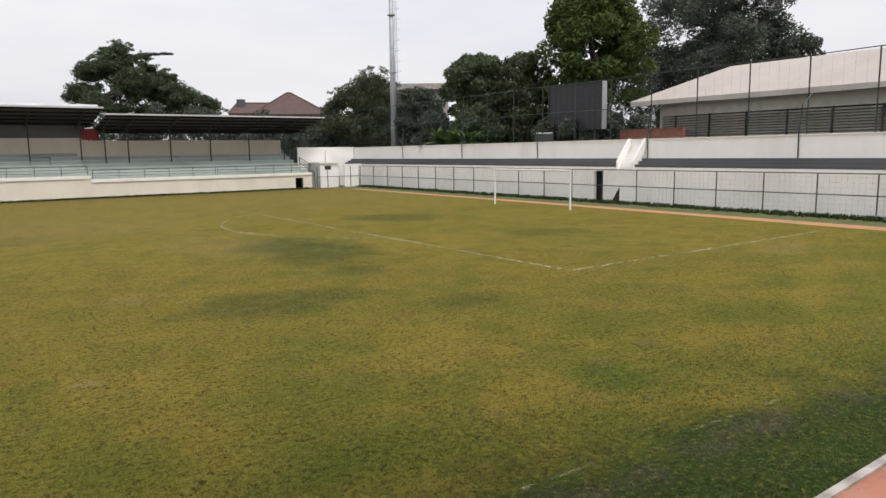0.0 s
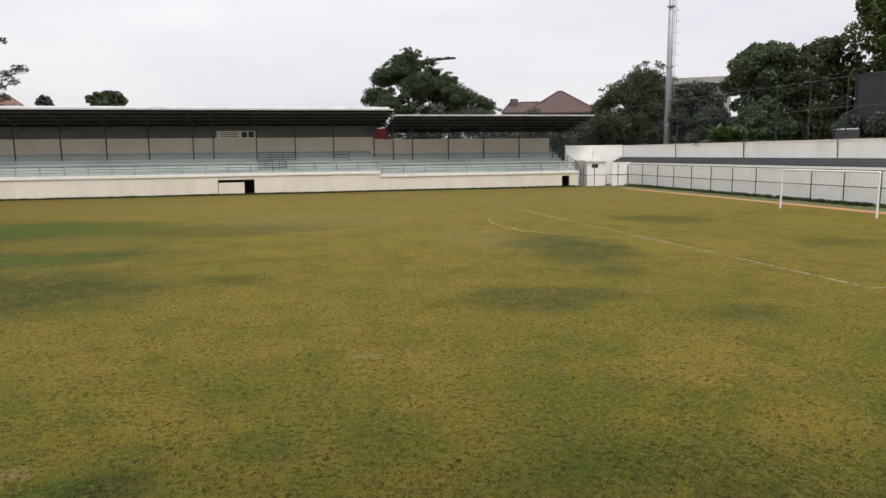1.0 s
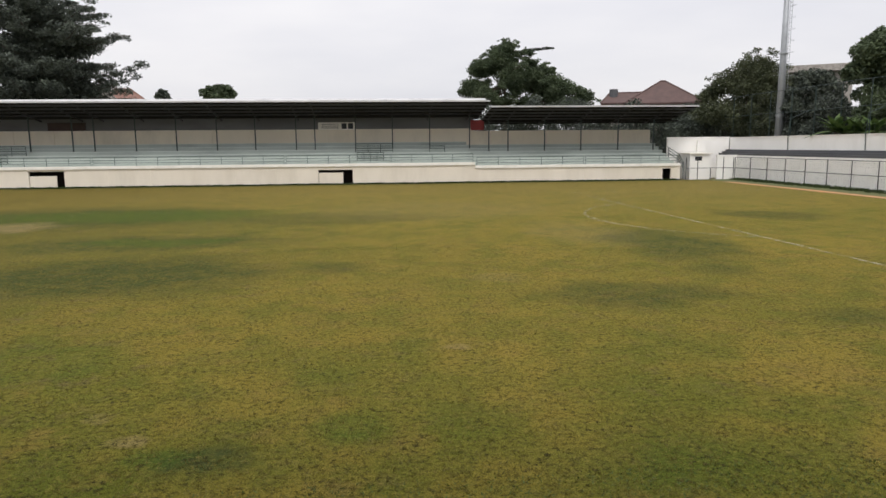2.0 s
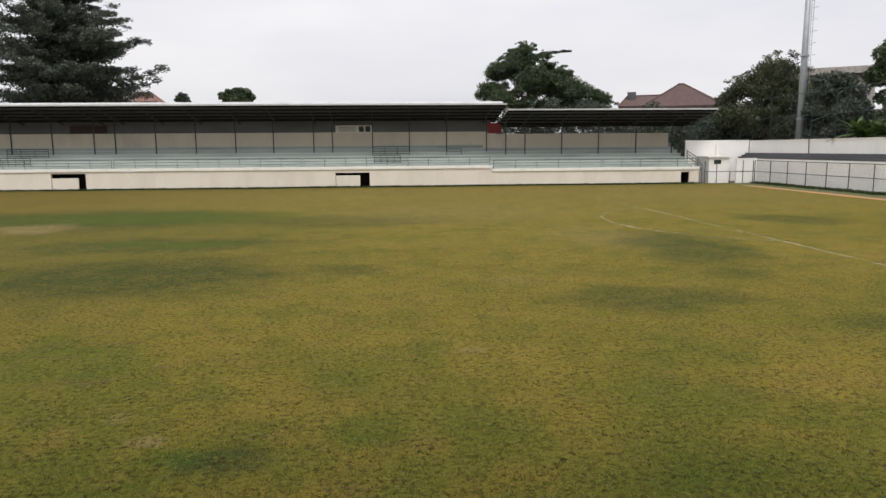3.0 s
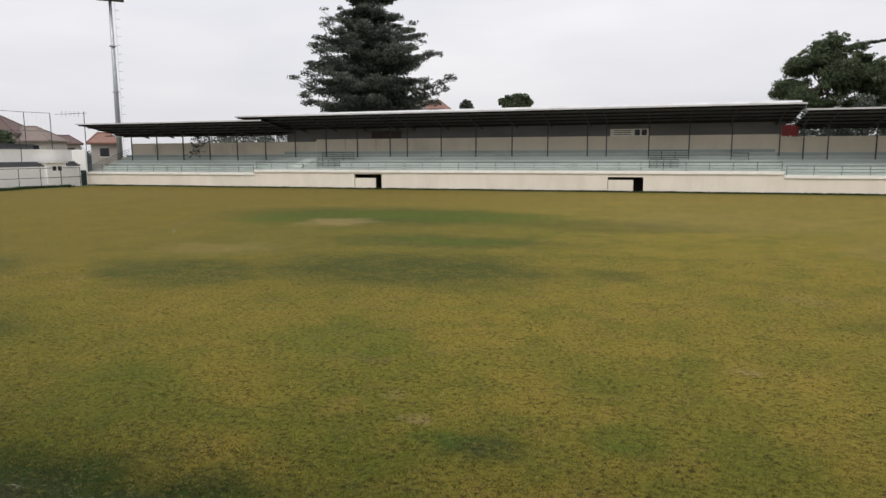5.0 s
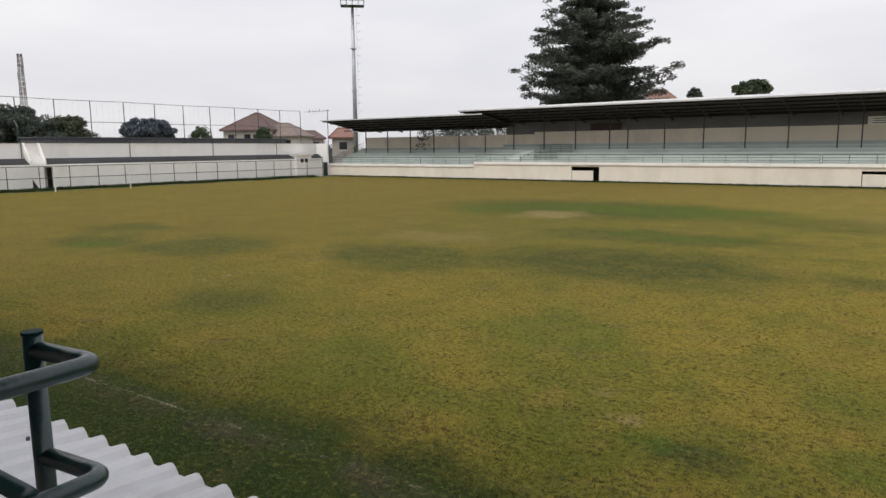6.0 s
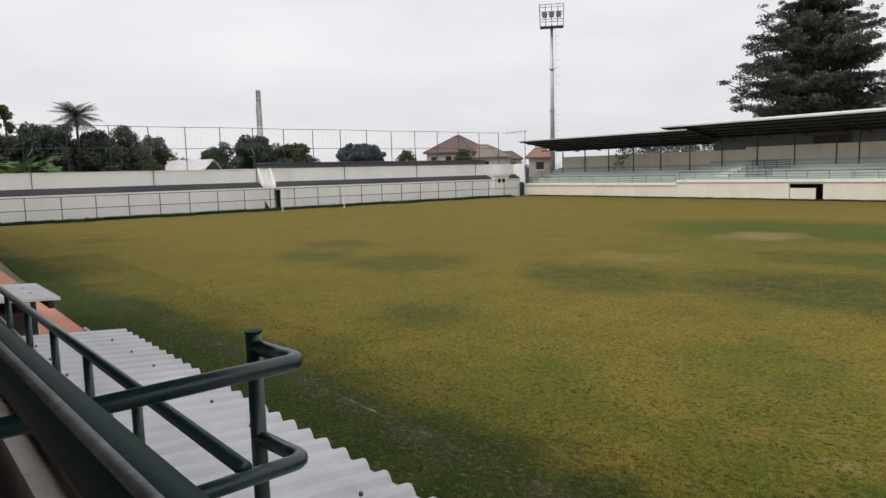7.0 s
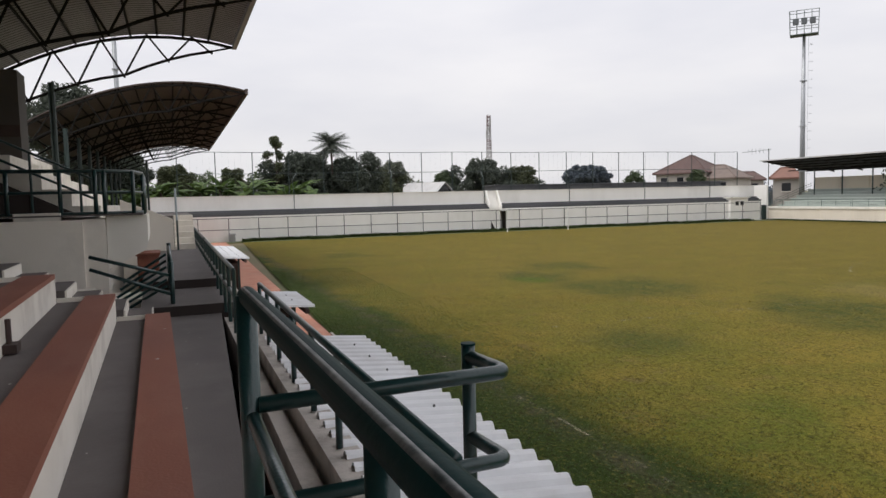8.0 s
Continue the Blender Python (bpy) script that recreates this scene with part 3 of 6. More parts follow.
        y += low_step
    post_mesh = Shape().tube([(0, 0, 0), (0, 0, 2.3)], 0.038, 7).mesh("fence_post", POSTGREY)
    for y in ys:
        part("fence_post", post_mesh, POSTGREY, f, at=pose(X(-0.42), y, 0))
    for z in (2.3, 1.2):
        part("fence_rail", Shape().tube([(X(-0.42), ys[0], z), (X(-0.42), ys[-1], z)], 0.03, 6), POSTGREY, f)
    net = Shape()
    y = ys[0] if s > 0 else ys[-1]
    while y < ys[-1]:
        net.box(X(-0.42) - 0.002, X(-0.42) + 0.002, y, y + 0.004, 0.05, 2.3)
        y += 0.295
    for k in range(8 if s > 0 else 0):
        net.box(X(-0.42) - 0.002, X(-0.42) + 0.002, ys[0], ys[-1], 0.15 + 0.28 * k, 0.154 + 0.28 * k)
    if net.v:
        part("wire_net", net, NET, f, "thin wire mesh", kind="stuff")
    # tall net fence on top of the terrace
    tf = thing("net_fence", "tall steel net fence with slender posts behind the wall", "fence", group="net fences")
    xt = X(3.6)
    tall_mesh = Shape().tube([(0, 0, 0), (0, 0, 8.95)], 0.045, 7).mesh("net_post", STEEL_DK)
    y, ty = first_tall, []
    while y < y_net:
        ty.append(y)
        part("net_post", tall_mesh, STEEL_DK, tf, at=pose(xt, y, 0.0))
        y += tall_step
    for z in (8.95, 6.75):
        pts = [(xt, yy, z + 0.03 * math.sin(i * 1.7)) for i, yy in enumerate(ty)]
        part("net_rail", Shape().tube(pts, 0.028, 6), STEEL_DK, tf)
    for j in joints:
        if y0 < j < y1:
            part("wall_brace", Shape().tube([(X(BACK - 0.02), j, 3.0), (X(BACK - 0.09), j, top + 0.1), (X(BACK), j - 0.1, 6.0), (xt, j + 0.6, 6.75)], 0.035, 6), STEEL_DK, tf)
    wires = Shape()
    y = ty[0]
    while y < ty[-1]:
        wires.box(xt - 0.002, xt + 0.002, y, y + 0.004, 4.4, 8.95)
        y += 0.62
    part("net", wires, NET, tf, "thin grey netting", kind="stuff")
    return w


end_terrace(37.45, 1, "east", -4.0, 72.9, [9.9, 20.2, 30.5, 41.4, 51.6, 62.0], 4.31, 31.2, -2.43, -1.3, 2.954, 3.72, (33.45, 34.2), (31.85, 32.6), 68.9, 87.0)
end_terrace(-69.7, -1, "west", -6.0, 67.4, [8.4, 18.8, 29.4, 40.2, 50.6, 60.3], 4.43, 30.1, -3.79, -2.74, 2.826, 3.66, (30.78, 31.56), (29.65, 30.3), 67.4, 68.9)

# TERRACE made darker: the upright step faces' shade is put into the colour
TERRACE_DK = mat("shaded_stained_terrace_concrete", (0.47, 0.52, 0.48), 0.85, (0.38, 0.42, 0.39), 0.6, 0.8, (0.17, 0.19, 0.175), 0.4, 0.5, stretch=(0.3, 1, 1))

# ---- the long stand across the pitch ----
SY = 69.3
XL, XA, XB, XR = -70.5, -45.9, 9.9, 31.5
fw = thing("stand_front_wall", "cream painted front wall of the stand with dark openings", "wall", kind="structure")
fw.name = "wall_north_front"
TOPS = {"wing": 1.72, "mid": 2.06}
OPEN = [(-33.15, -29.9, 0.0, 1.62), (-5.8, -2.42, 0.0, 1.45), (29.6, 30.5, 0.0, 1.18)]


def wall_run(xa, xb, top):
    cuts = sorted([o for o in OPEN if xa < o[0] < xb])
    x = xa
    for o in cuts + [None]:
        end = o[0] if o else xb
        k = max(1, round((end - x) / 4.1))
        for i in range(k):
            a, b = x + (end - x) * i / k, x + (end - x) * (i + 1) / k
            part("panel", Shape().box(a + 0.001, b - 0.001, SY, SY + 0.25, -0.05, top - 0.28), CREAM, fw)
            part("pilaster", Shape().box(b - 0.42, b - 0.014, SY - 0.03, SY, -0.05, top - 0.28), CREAM, fw)
        if o:
            part("lintel", Shape().box(o[0] - 0.01, o[1] + 0.01, SY + 0.003, SY + 0.25, o[3], top - 0.283), CREAM, fw)
            x = o[1]
    part("cap", Shape().box(xa, xb, SY - 0.12, SY + 0.35, top - 0.28, top), CAP, fw, "projecting white cap band")


wall_run(XL, XA, TOPS["wing"])
wall_run(XA, XB, TOPS["mid"])
wall_run(XB, XR, TOPS["wing"])
part("base_course", Shape().box(XL, XR, SY - 0.18, SY - 0.032, -0.05, 0.10), SLAB, fw, "dark concrete base strip")
for xa, xb, z0, z1 in OPEN:
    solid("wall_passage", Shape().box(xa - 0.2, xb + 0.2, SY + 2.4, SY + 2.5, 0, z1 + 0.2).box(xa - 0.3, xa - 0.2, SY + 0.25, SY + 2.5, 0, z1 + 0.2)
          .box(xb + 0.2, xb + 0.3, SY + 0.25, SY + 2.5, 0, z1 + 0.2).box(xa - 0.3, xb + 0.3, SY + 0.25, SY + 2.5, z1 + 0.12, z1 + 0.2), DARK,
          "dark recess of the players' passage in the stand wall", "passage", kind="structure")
for xa, xb in ((-33.1, -30.62), (-5.75, -3.36)):
    solid("barrier_panel", Shape().box(xa, xb, SY + 0.06, SY + 0.16, 0, 1.18), CREAM, "white painted low barrier standing in the wall opening", "barrier", group="barrier panels")

# terrace of the stand
ter = thing("stand_terrace", "grey-green concrete seating steps of the covered stand", "terrace", kind="structure")
ter.name = "terrace_north"
for xa, xb, top in ((XL, XA, 1.72), (XA, XB, 2.06), (XB, XR, 1.72)):
    part("deck", Shape().box(xa, xb, SY + 0.25, SY + 1.6, top - 0.5, top - 0.12), TERRACE, ter)
    for k in range(6):
        z = top - 0.12 + 0.37 * (k + 1)
        part("step", Shape().box(xa + 0.01, xb - 0.01, SY + 1.65 + 1.02 * k, SY + 8.0, z - 0.372, z - 0.08), TERRACE_DK, ter, "stained step face in a darker tone for its shade")
        part("tread", Shape().box(xa + 0.01, xb - 0.01, SY + 1.6 + 1.02 * k, SY + 8.0, z - 0.078, z - 0.004), TERRACE, ter)
bw = thing("stand_back_wall", "beige back wall of the covered stand", "wall", kind="structure")
bw.name = "wall_north_back"
x = XL
while x < XR - 0.5:
    b = min(x + 4.07, XR)
    hi = 5.62 if XA < x < XB - 1 else 5.35
    part("panel", Shape().box(x, b - 0.001, SY + 7.8, SY + 8.0, 1.5, hi), BACKWALL, bw)
    part("pilaster", Shape().box(b - 0.2, b - 0.021, SY + 7.68, SY + 7.8, 1.5, hi - 0.02), BACKWALL, bw)
    if XA - 1 < x < XB - 1:
        part("upper_board", Shape().box(x, b - 0.001, SY + 7.85, SY + 7.97, hi, 6.9), BOARDGREY, bw, "dull grey upper boarding under the roof")
    x = b
# scorer's window high in the back wall, and the red panels
wn1 = thing("window_1", "whitewashed clerestory window with dark panes under the roof", "window", kind="structure")
part("window_frame", Shape().box(-6.3, -2.25, SY + 7.70, SY + 7.84, 5.56, 6.36), CAP, wn1)
for xa, xb in ((-3.75, -3.2), (-3.05, -2.5)):
    part("pane", Shape().box(xa, xb, SY + 7.66, SY + 7.70, 5.66, 6.26), WINDOWDARK, wn1)
for k in range(3):
    part("rail", Shape().box(-5.9, -4.1, SY + 7.66, SY + 7.695, 5.74 + 0.2 * k, 5.80 + 0.2 * k), WINDOWDARK, wn1)
for xa, xb, za, zb in [(10.4, 11.9, 5.4, 6.5)]:
    solid("red_board", Shape().box(xa, xb, SY + 6.9, SY + 7.0, za, zb).box(xa + 0.05, xb - 0.05, SY + 6.95, SY + 7.85, zb - 0.1, zb - 0.02), REDSIGN,
          "dark red board hanging below the stand roof", "board")
# flat dark brown panel stands in for a dark opening
solid("dark_opening_panel", Shape().box(-34.4, -30.6, SY + 7.6, SY + 7.68, 5.64, 6.45).box(-34.4, -30.6, SY + 7.68, SY + 7.84, 6.37, 6.45), BROWNBEAM, "dark brown panel standing for an opening high in the back wall", "board")

POSTS = [-67.9, -63.8, -59.7, -55.66, -51.56, -47.5, -43.34, -39.16, -35.08, -30.91, -28.78, -24.68, -20.61, -16.52, -12.6, -8.4, -6.44, -2.19, 1.72, 5.71,
         10.02, 12.12, 14.22, 18.26, 22.32, 26.5, 30.53]


def roof_z(y, front, back):
    return front + (back - front) * (y - (SY + 0.4)) / 8.1


def stand_roof(xa, xb, front, back, white):
    r = thing("stand_roof", "dark sheet roof of the stand with a pale front edge", "roof", kind="structure")
    r.name = "roof_north"
    n = int((xb - xa) / 0.5)
    sheet = Shape()
    for k in range(n):                       # ribbed sheet
        a = xa + (xb - xa) * k / n
        b = xa + (xb - xa) * (k + 1) / n
        for p, q, lift in ((a, a + 0.4, 0.0), (a + 0.4, b, 0.03)):
            sheet.prism([(SY + 0.4, front + lift), (SY + 8.5, back + lift), (SY + 8.5, back + lift + 0.04), (SY + 0.4, front + lift + 0.04)], "x", p, q)
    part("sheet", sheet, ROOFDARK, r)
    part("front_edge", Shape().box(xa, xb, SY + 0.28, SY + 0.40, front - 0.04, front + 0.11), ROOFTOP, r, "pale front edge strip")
    if white:
        k = xa + 1.6
        while k < xb - 1.0:
            e = min(k + 6.0, xb - 0.4)
            sag = 0.03 * math.sin(k)
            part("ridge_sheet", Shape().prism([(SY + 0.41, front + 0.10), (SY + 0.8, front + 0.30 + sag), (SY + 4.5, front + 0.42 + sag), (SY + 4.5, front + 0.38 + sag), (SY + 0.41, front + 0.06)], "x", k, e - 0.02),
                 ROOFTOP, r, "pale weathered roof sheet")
            k = e
    for k in range(6):
        y = SY + 0.7 + 1.5 * k
        z = roof_z(y, front, back)
        part("purlin", Shape().box(xa + 0.1, xb - 0.1, y, y + 0.08, z - 0.14, z - 0.005), TRUSS, r)
    for x in POSTS:
        if xa < x < xb:
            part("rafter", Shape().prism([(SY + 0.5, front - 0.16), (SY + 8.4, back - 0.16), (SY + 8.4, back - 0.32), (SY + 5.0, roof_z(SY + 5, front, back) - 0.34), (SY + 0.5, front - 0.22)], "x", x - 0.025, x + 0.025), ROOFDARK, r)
    part("cross_beam", Shape().box(xa + 0.1, xb - 0.1, SY + 4.95, SY + 5.05, roof_z(SY + 5, front, back) - 0.62, roof_z(SY + 5, front, back) - 0.5), TRUSS, r)
    return r


stand_roof(-72.3, -45.0, 7.66, 6.3, False)
stand_roof(-48.5, 11.5, 8.12, 6.75, True)
stand_roof(11.6, 33.4, 7.56, 6.2, False)
for x in POSTS:
    mid = XA < x < XB + 0.5
    zb = (2.06 if mid else 1.72) - 0.12 + 0.37 * 4
    zt = roof_z(SY + 5, 8.12, 6.75) - 0.4 if mid else roof_z(SY + 5, 7.6, 6.25) - 0.4
    p = thing("roof_post", "slender dark steel post carrying the stand roof", "post", (x, SY + 5.0, zb - 0.004), group="stand roof posts")
    part("shaft", Shape().box(-0.055, 0.055, -0.055, 0.055, 0, zt - zb), STEEL_DK, p)
    part("foot", Shape().box(-0.12, 0.12, -0.12, 0.12, 0, 0.05), LEDGE, p)


def pipe_rail(xa, xb, y, z, bars=3, h=0.86, step=2.1, name="guard_rail", label="grey-green painted pipe guard rail on the stand", material=STEEL_GR):
    g = thing(name, label, "railing", (xa, y, z), group="stand guard rails")
    n = max(1, round((xb - xa) / step))
    pm = Shape().tube([(0, 0, 0), (0, 0, h)], 0.028, 6).mesh("upright", material)
    for i in range(n + 1):
        part("upright", pm, material, g, at=pose((xb - xa) * i / n, 0, 0))
    for k in range(bars):
        zz = h * (k + 1) / bars
        part("bar", Shape().tube([(0, 0, zz), (xb - xa, 0, zz)], 0.034 if k == bars - 1 else 0.026, 6), material, g)
    return g


for xa, xb, z in ((XL + 0.3, -58.4, 1.718), (-58.2, XA - 0.2, 1.718), (XA + 0.2, -27.4, 2.058), (-27.2, -9.1, 2.058), (-8.9, XB - 0.2, 2.058), (XB + 0.2, 21.2, 1.718), (21.4, XR - 0.3, 1.718)):
    pipe_rail(xa, xb, SY + 0.1, z, 3, 0.84)
for xa, xb, z in ((-2.19, 1.72, 3.05), (-39.16, -35.08, 3.05)):
    pipe_rail(xa, xb, SY + 4.0, z + 0.006, 4, 0.95, 1.3, label="dark pipe railing round the stair head on the terrace", material=STEEL_DK)
    pipe_rail(xa + 0.2, xb - 1.0, SY + 2.3, 2.316, 4, 0.8, 0.7, label="dark pipe railing round the stair head on the terrace", material=STEEL_DK)
for x0, s in ((XR - 0.1, 1), (XL + 0.1, -1)):
    g = thing("stair_rail", "dark pipe handrail running down the end of the stand", "railing", group="end stair rails")
    for k in range(3):
        part("bar", Shape().tube([(x0 - s * 0.2, SY + 7.0, 4.0 + 0.3 * k), (x0 + s * 0.6, SY + 1.5, 2.0 + 0.3 * k), (x0 + s * 0.6, SY + 0.4, 1.2 + 0.3 * k)], 0.03, 6), STEEL_DK, g)
    for y, z in ((SY + 5.5, 3.4), (SY + 3.5, 2.7), (SY + 1.5, 2.0), (SY + 0.4, 1.2)):
        part("upright", Shape().tube([(x0 + s * (0.6 if y < SY + 2 else 0.3), y, 0.0), (x0 + s * (0.6 if y < SY + 2 else 0.3), y, z + 0.65)], 0.03, 6), STEEL_DK, g)
ast = thing("terrace_aisle", "pale concrete aisle steps climbing the terrace", "steps")
for k in range(5):
    part("step", Shape().box(-42.3 + 0.22 * k, -40.9 + 0.22 * k, SY + 2.2 + 0.5 * k, SY + 7.0, 2.30, 2.62 + 0.20 * k), TERRACE, ast)
solid("wire_crate", Shape().box(5.6, 5.66, SY + 4.1, SY + 4.16, 3.05, 3.75).box(7.2, 7.26, SY + 4.1, SY + 4.16, 3.05, 3.75).box(5.6, 7.26, SY + 4.1, SY + 4.16, 3.70, 3.76)
      .box(5.6, 7.26, SY + 4.1, SY + 4.16, 3.4, 3.45), STEEL_GR, "pale steel frame standing on the terrace", "frame")


# ---- corner huts ----
def hut(x, y, w, d, h, label, wins):
    b = thing("corner_hut", label, "hut", (x, y, 0), group="corner huts")
    part("wall", Shape().box(0, w, 0, d, -0.05, h), WHITE, b)
    part("roof_slab", Shape().box(-0.18, w + 0.18, -0.2, d + 0.2, h, h + 0.14), CAP, b)
    for xa, za, ww, hh in wins:
        win = part("window", Shape().box(xa, xa + ww, -0.03, 0.0, za, za + hh), WINDOWDARK, b)
        part("window_frame", Shape().box(xa - 0.06, xa + ww + 0.06, -0.02, -0.004, za - 0.06, za), CAP, win)
    return b


hut(32.9, SY + 0.8, 2.2, 2.6, 2.62, "small white rendered hut with one dark window", [(0.55, 1.95, 0.75, 0.42)])
wh = hut(-69.3, 62.2, 2.7, 1.9, 2.9, "small white rendered hut with two dark windows", [(0.75, 2.0, 0.5, 0.5), (1.5, 2.0, 0.5, 0.5)])
wh.rotation_euler.z = radians(90)
solid("steel_door", Shape().box(-71.9, -70.55, 69.0, 69.08, 0.0, 1.9).box(-71.85, -71.35, 68.97, 69.0, 0.1, 1.8).box(-71.25, -70.75, 68.97, 69.0, 0.1, 1.8), STEEL_DK, "dark green steel door at the end of the stand", "door")
solid("wall_gable", Shape().prism([(34.9, 0), (37.35, 0), (37.35, 3.2), (36.75, 3.75), (36.35, 4.02), (35.95, 4.10), (34.9, 4.06)], "y", 72.7, 72.88), WHITE, "white rounded flank wall at the end of the terrace", "wall", kind="structure")
solid("wall_return_east", Shape().box(35.3, 37.44, 68.92, 69.12, -0.05, 2.46).box(35.25, 37.44, 68.88, 69.16, 2.46, 2.54), WHITE, "low white return wall between hut and terrace", "wall", kind="structure")
solid("wall_corner_east", Shape().box(31.6, 38.66, 73.0, 73.22, -0.05, 4.36).box(31.55, 38.7, 72.96, 73.26, 4.36, 4.44), WHITE, "white corner wall closing the ground beside the stand", "wall", kind="structure")
solid("wall_corner_west", Shape().box(-72.8, -70.55, 69.14, 69.36, -0.05, 4.5), WHITE, "white corner wall beside the stand", "wall", kind="structure")
g = thing("corner_gate", "dark steel mesh gate frame across the corner", "gate")
for x in (31.95, 33.2, 34.6, 36.0, 37.1):
    part("gate_post", Shape().tube([(x, 68.9, 0), (x, 68.9, 2.3 if x != 34.6 else 1.2)], 0.04, 7), POSTGREY, g)
for z in (1.2,):
    part("gate_rail", Shape().tube([(31.95, 68.9, z), (37.1, 68.9, z)], 0.03, 6), POSTGREY, g)


# ---- floodlight masts ----
def floodlight(x, y, top, label):
    m = thing("floodlight_mast", label, "floodlight", (x, y, 0), group="floodlight masts")
    part("pole", Shape().tube([(0, 0, -0.05), (0, 0, top * 0.5), (0, 0, top)], 0.42, 14, 0.2), GALV, m, smooth=True)
    for z in (top * 0.25, top * 0.5, top * 0.75):
        part("flange", Shape().tube([(0, 0, z), (0, 0, z + 0.12)], 0.46, 14), GALV, m)
    lad = Shape()
    for dx in (-0.2, 0.2):
        lad.box(0.55, 0.58, dx - 0.02, dx + 0.02, 3, top)
    z = 3.0
    while z < top:
        lad.box(0.55, 0.58, -0.2, 0.2, z, z + 0.03)
        z += 0.4
    for k in range(int((top - 6) / 1.2)):
        zz = 6 + 1.2 * k
        lad.tube([(0.55, -0.3, zz), (1.0, -0.25, zz), (1.1, 0, zz), (1.0, 0.25, zz), (0.55, 0.3, zz)], 0.015, 4)
    part("ladder", lad, GALV, m, "caged steel ladder")
    h = part("head_frame", Shape().box(-1.75, 1.75, -0.9, 0.9, top, top + 0.1), STEEL_GR, m, "platform with a railing")
    for xx in (-1.75, -0.9, 0.0, 0.9, 1.75):
        for yy in (-0.9, 0.9):
            part("upright", Shape().tube([(xx, yy, top), (xx * 1.05, yy * 1.05, top + 3.3)], 0.045, 5), STEEL_GR, h)
    for z in (1.1, 2.2, 3.3):
        part("rail", Shape().tube([(-1.8, -0.93, top + z), (1.8, -0.93, top + z), (1.8, 0.93, top + z), (-1.8, 0.93, top + z), (-1.8, -0.93, top + z)], 0.04, 5), STEEL_GR, h)
    for xx in (-1.05, 0.0, 1.05):
        lamp = part("lamp", Shape().box(xx - 0.36, xx + 0.36, -1.15, -0.85, top + 1.35, top + 2.15), STEEL_DK, m)
        part("glass", Shape().box(xx - 0.3, xx + 0.3, -1.18, -1.152, top + 1.4, top + 2.1), LAMPGLASS, lamp)
    return m


floodlight(*polar(31.25, 83.0)[:2], 26.0, "tall galvanised floodlight mast with a caged ladder behind the corner")
ml = floodlight(*polar(-43.25, 110.0)[:2], height(11.1, 110), "tall galvanised floodlight mast with a railed lamp platform")
ml.rotation_euler.z = radians(43)
ms = floodlight(*polar(-96.0, 95.0)[:2], 27.5, "tall galvanised floodlight mast rising behind the canopies")


# ---- trees ----
def crown(blobs, count, size, seed, flat=0.0, shell=0.55):
    """Small leaf sprays strewn through the outer shells of many clumps."""
    g = np.random.RandomState(seed)
    count, size = int(count * 3.6), size * 0.46
    vol = np.array([b[3] * b[4] * b[5] for b in blobs]) ** 0.72
    pick = g.choice(len(blobs), count, p=vol / vol.sum())
    b = np.array(blobs)[pick]
    d = g.normal(size=(count, 3))
    d /= np.linalg.norm(d, axis=1)[:, None]
    rad = (shell + (1 - shell) * g.rand(count) ** 0.6) * (0.86 + 0.28 * g.rand(count))
    c = b[:, :3] + d * rad[:, None] * b[:, 3:6]
    u = g.normal(size=(count, 3)) * [1, 1, 1 - 0.75 * flat]
    u /= np.linalg.norm(u, axis=1)[:, None]
    w = np.cross(u, g.normal(size=(count, 3)) * [1 - flat, 1 - flat, 1])
    w /= np.linalg.norm(w, axis=1)[:, None] + 1e-9
    s = size * (0.55 + 0.9 * g.rand(count))[:, None]
    v = np.stack([c - u * s, c - w * s * 0.45 + u * s * 0.1, c + u * s, c + w * s * 0.45 - u * s * 0.1], 1).reshape(-1, 3)
    sh = Shape()
    sh.v = [tuple(p) for p in v.tolist()]
    sh.f = [(4 * i, 4 * i + 1, 4 * i + 2, 4 * i + 3) for i in range(count)]
    return sh


def clumps(g, cx, cy, cz, rx, ry, rz, n, r0, r1):
    out = []
    for _ in range(n):
        while True:
            p = [g.uniform(-1, 1) for _ in range(3)]
            if sum(a * a for a in p) < 1:
                break
        r = g.uniform(r0, r1)
        out.append((cx + p[0] * rx, cy + p[1] * ry, cz + p[2] * rz, r, r, r * g.uniform(0.6, 0.85)))
    return out


def limbs(blobs, base, trunk_h, r, g, n=8):
    s = Shape()
    for b in g.sample(blobs, min(n, len(blobs))):
        a = Vector((base[0], base[1], trunk_h * g.uniform(0.6, 1.0)))
        e = Vector(b[:3])
        m = (a + e) / 2 + Vector((g.uniform(-0.4, 0.4), g.uniform(-0.4, 0.4), -0.08 * (e - a).length))
        s.tube([a, m, e], r * 0.42, 6, r * 0.08)
    return s


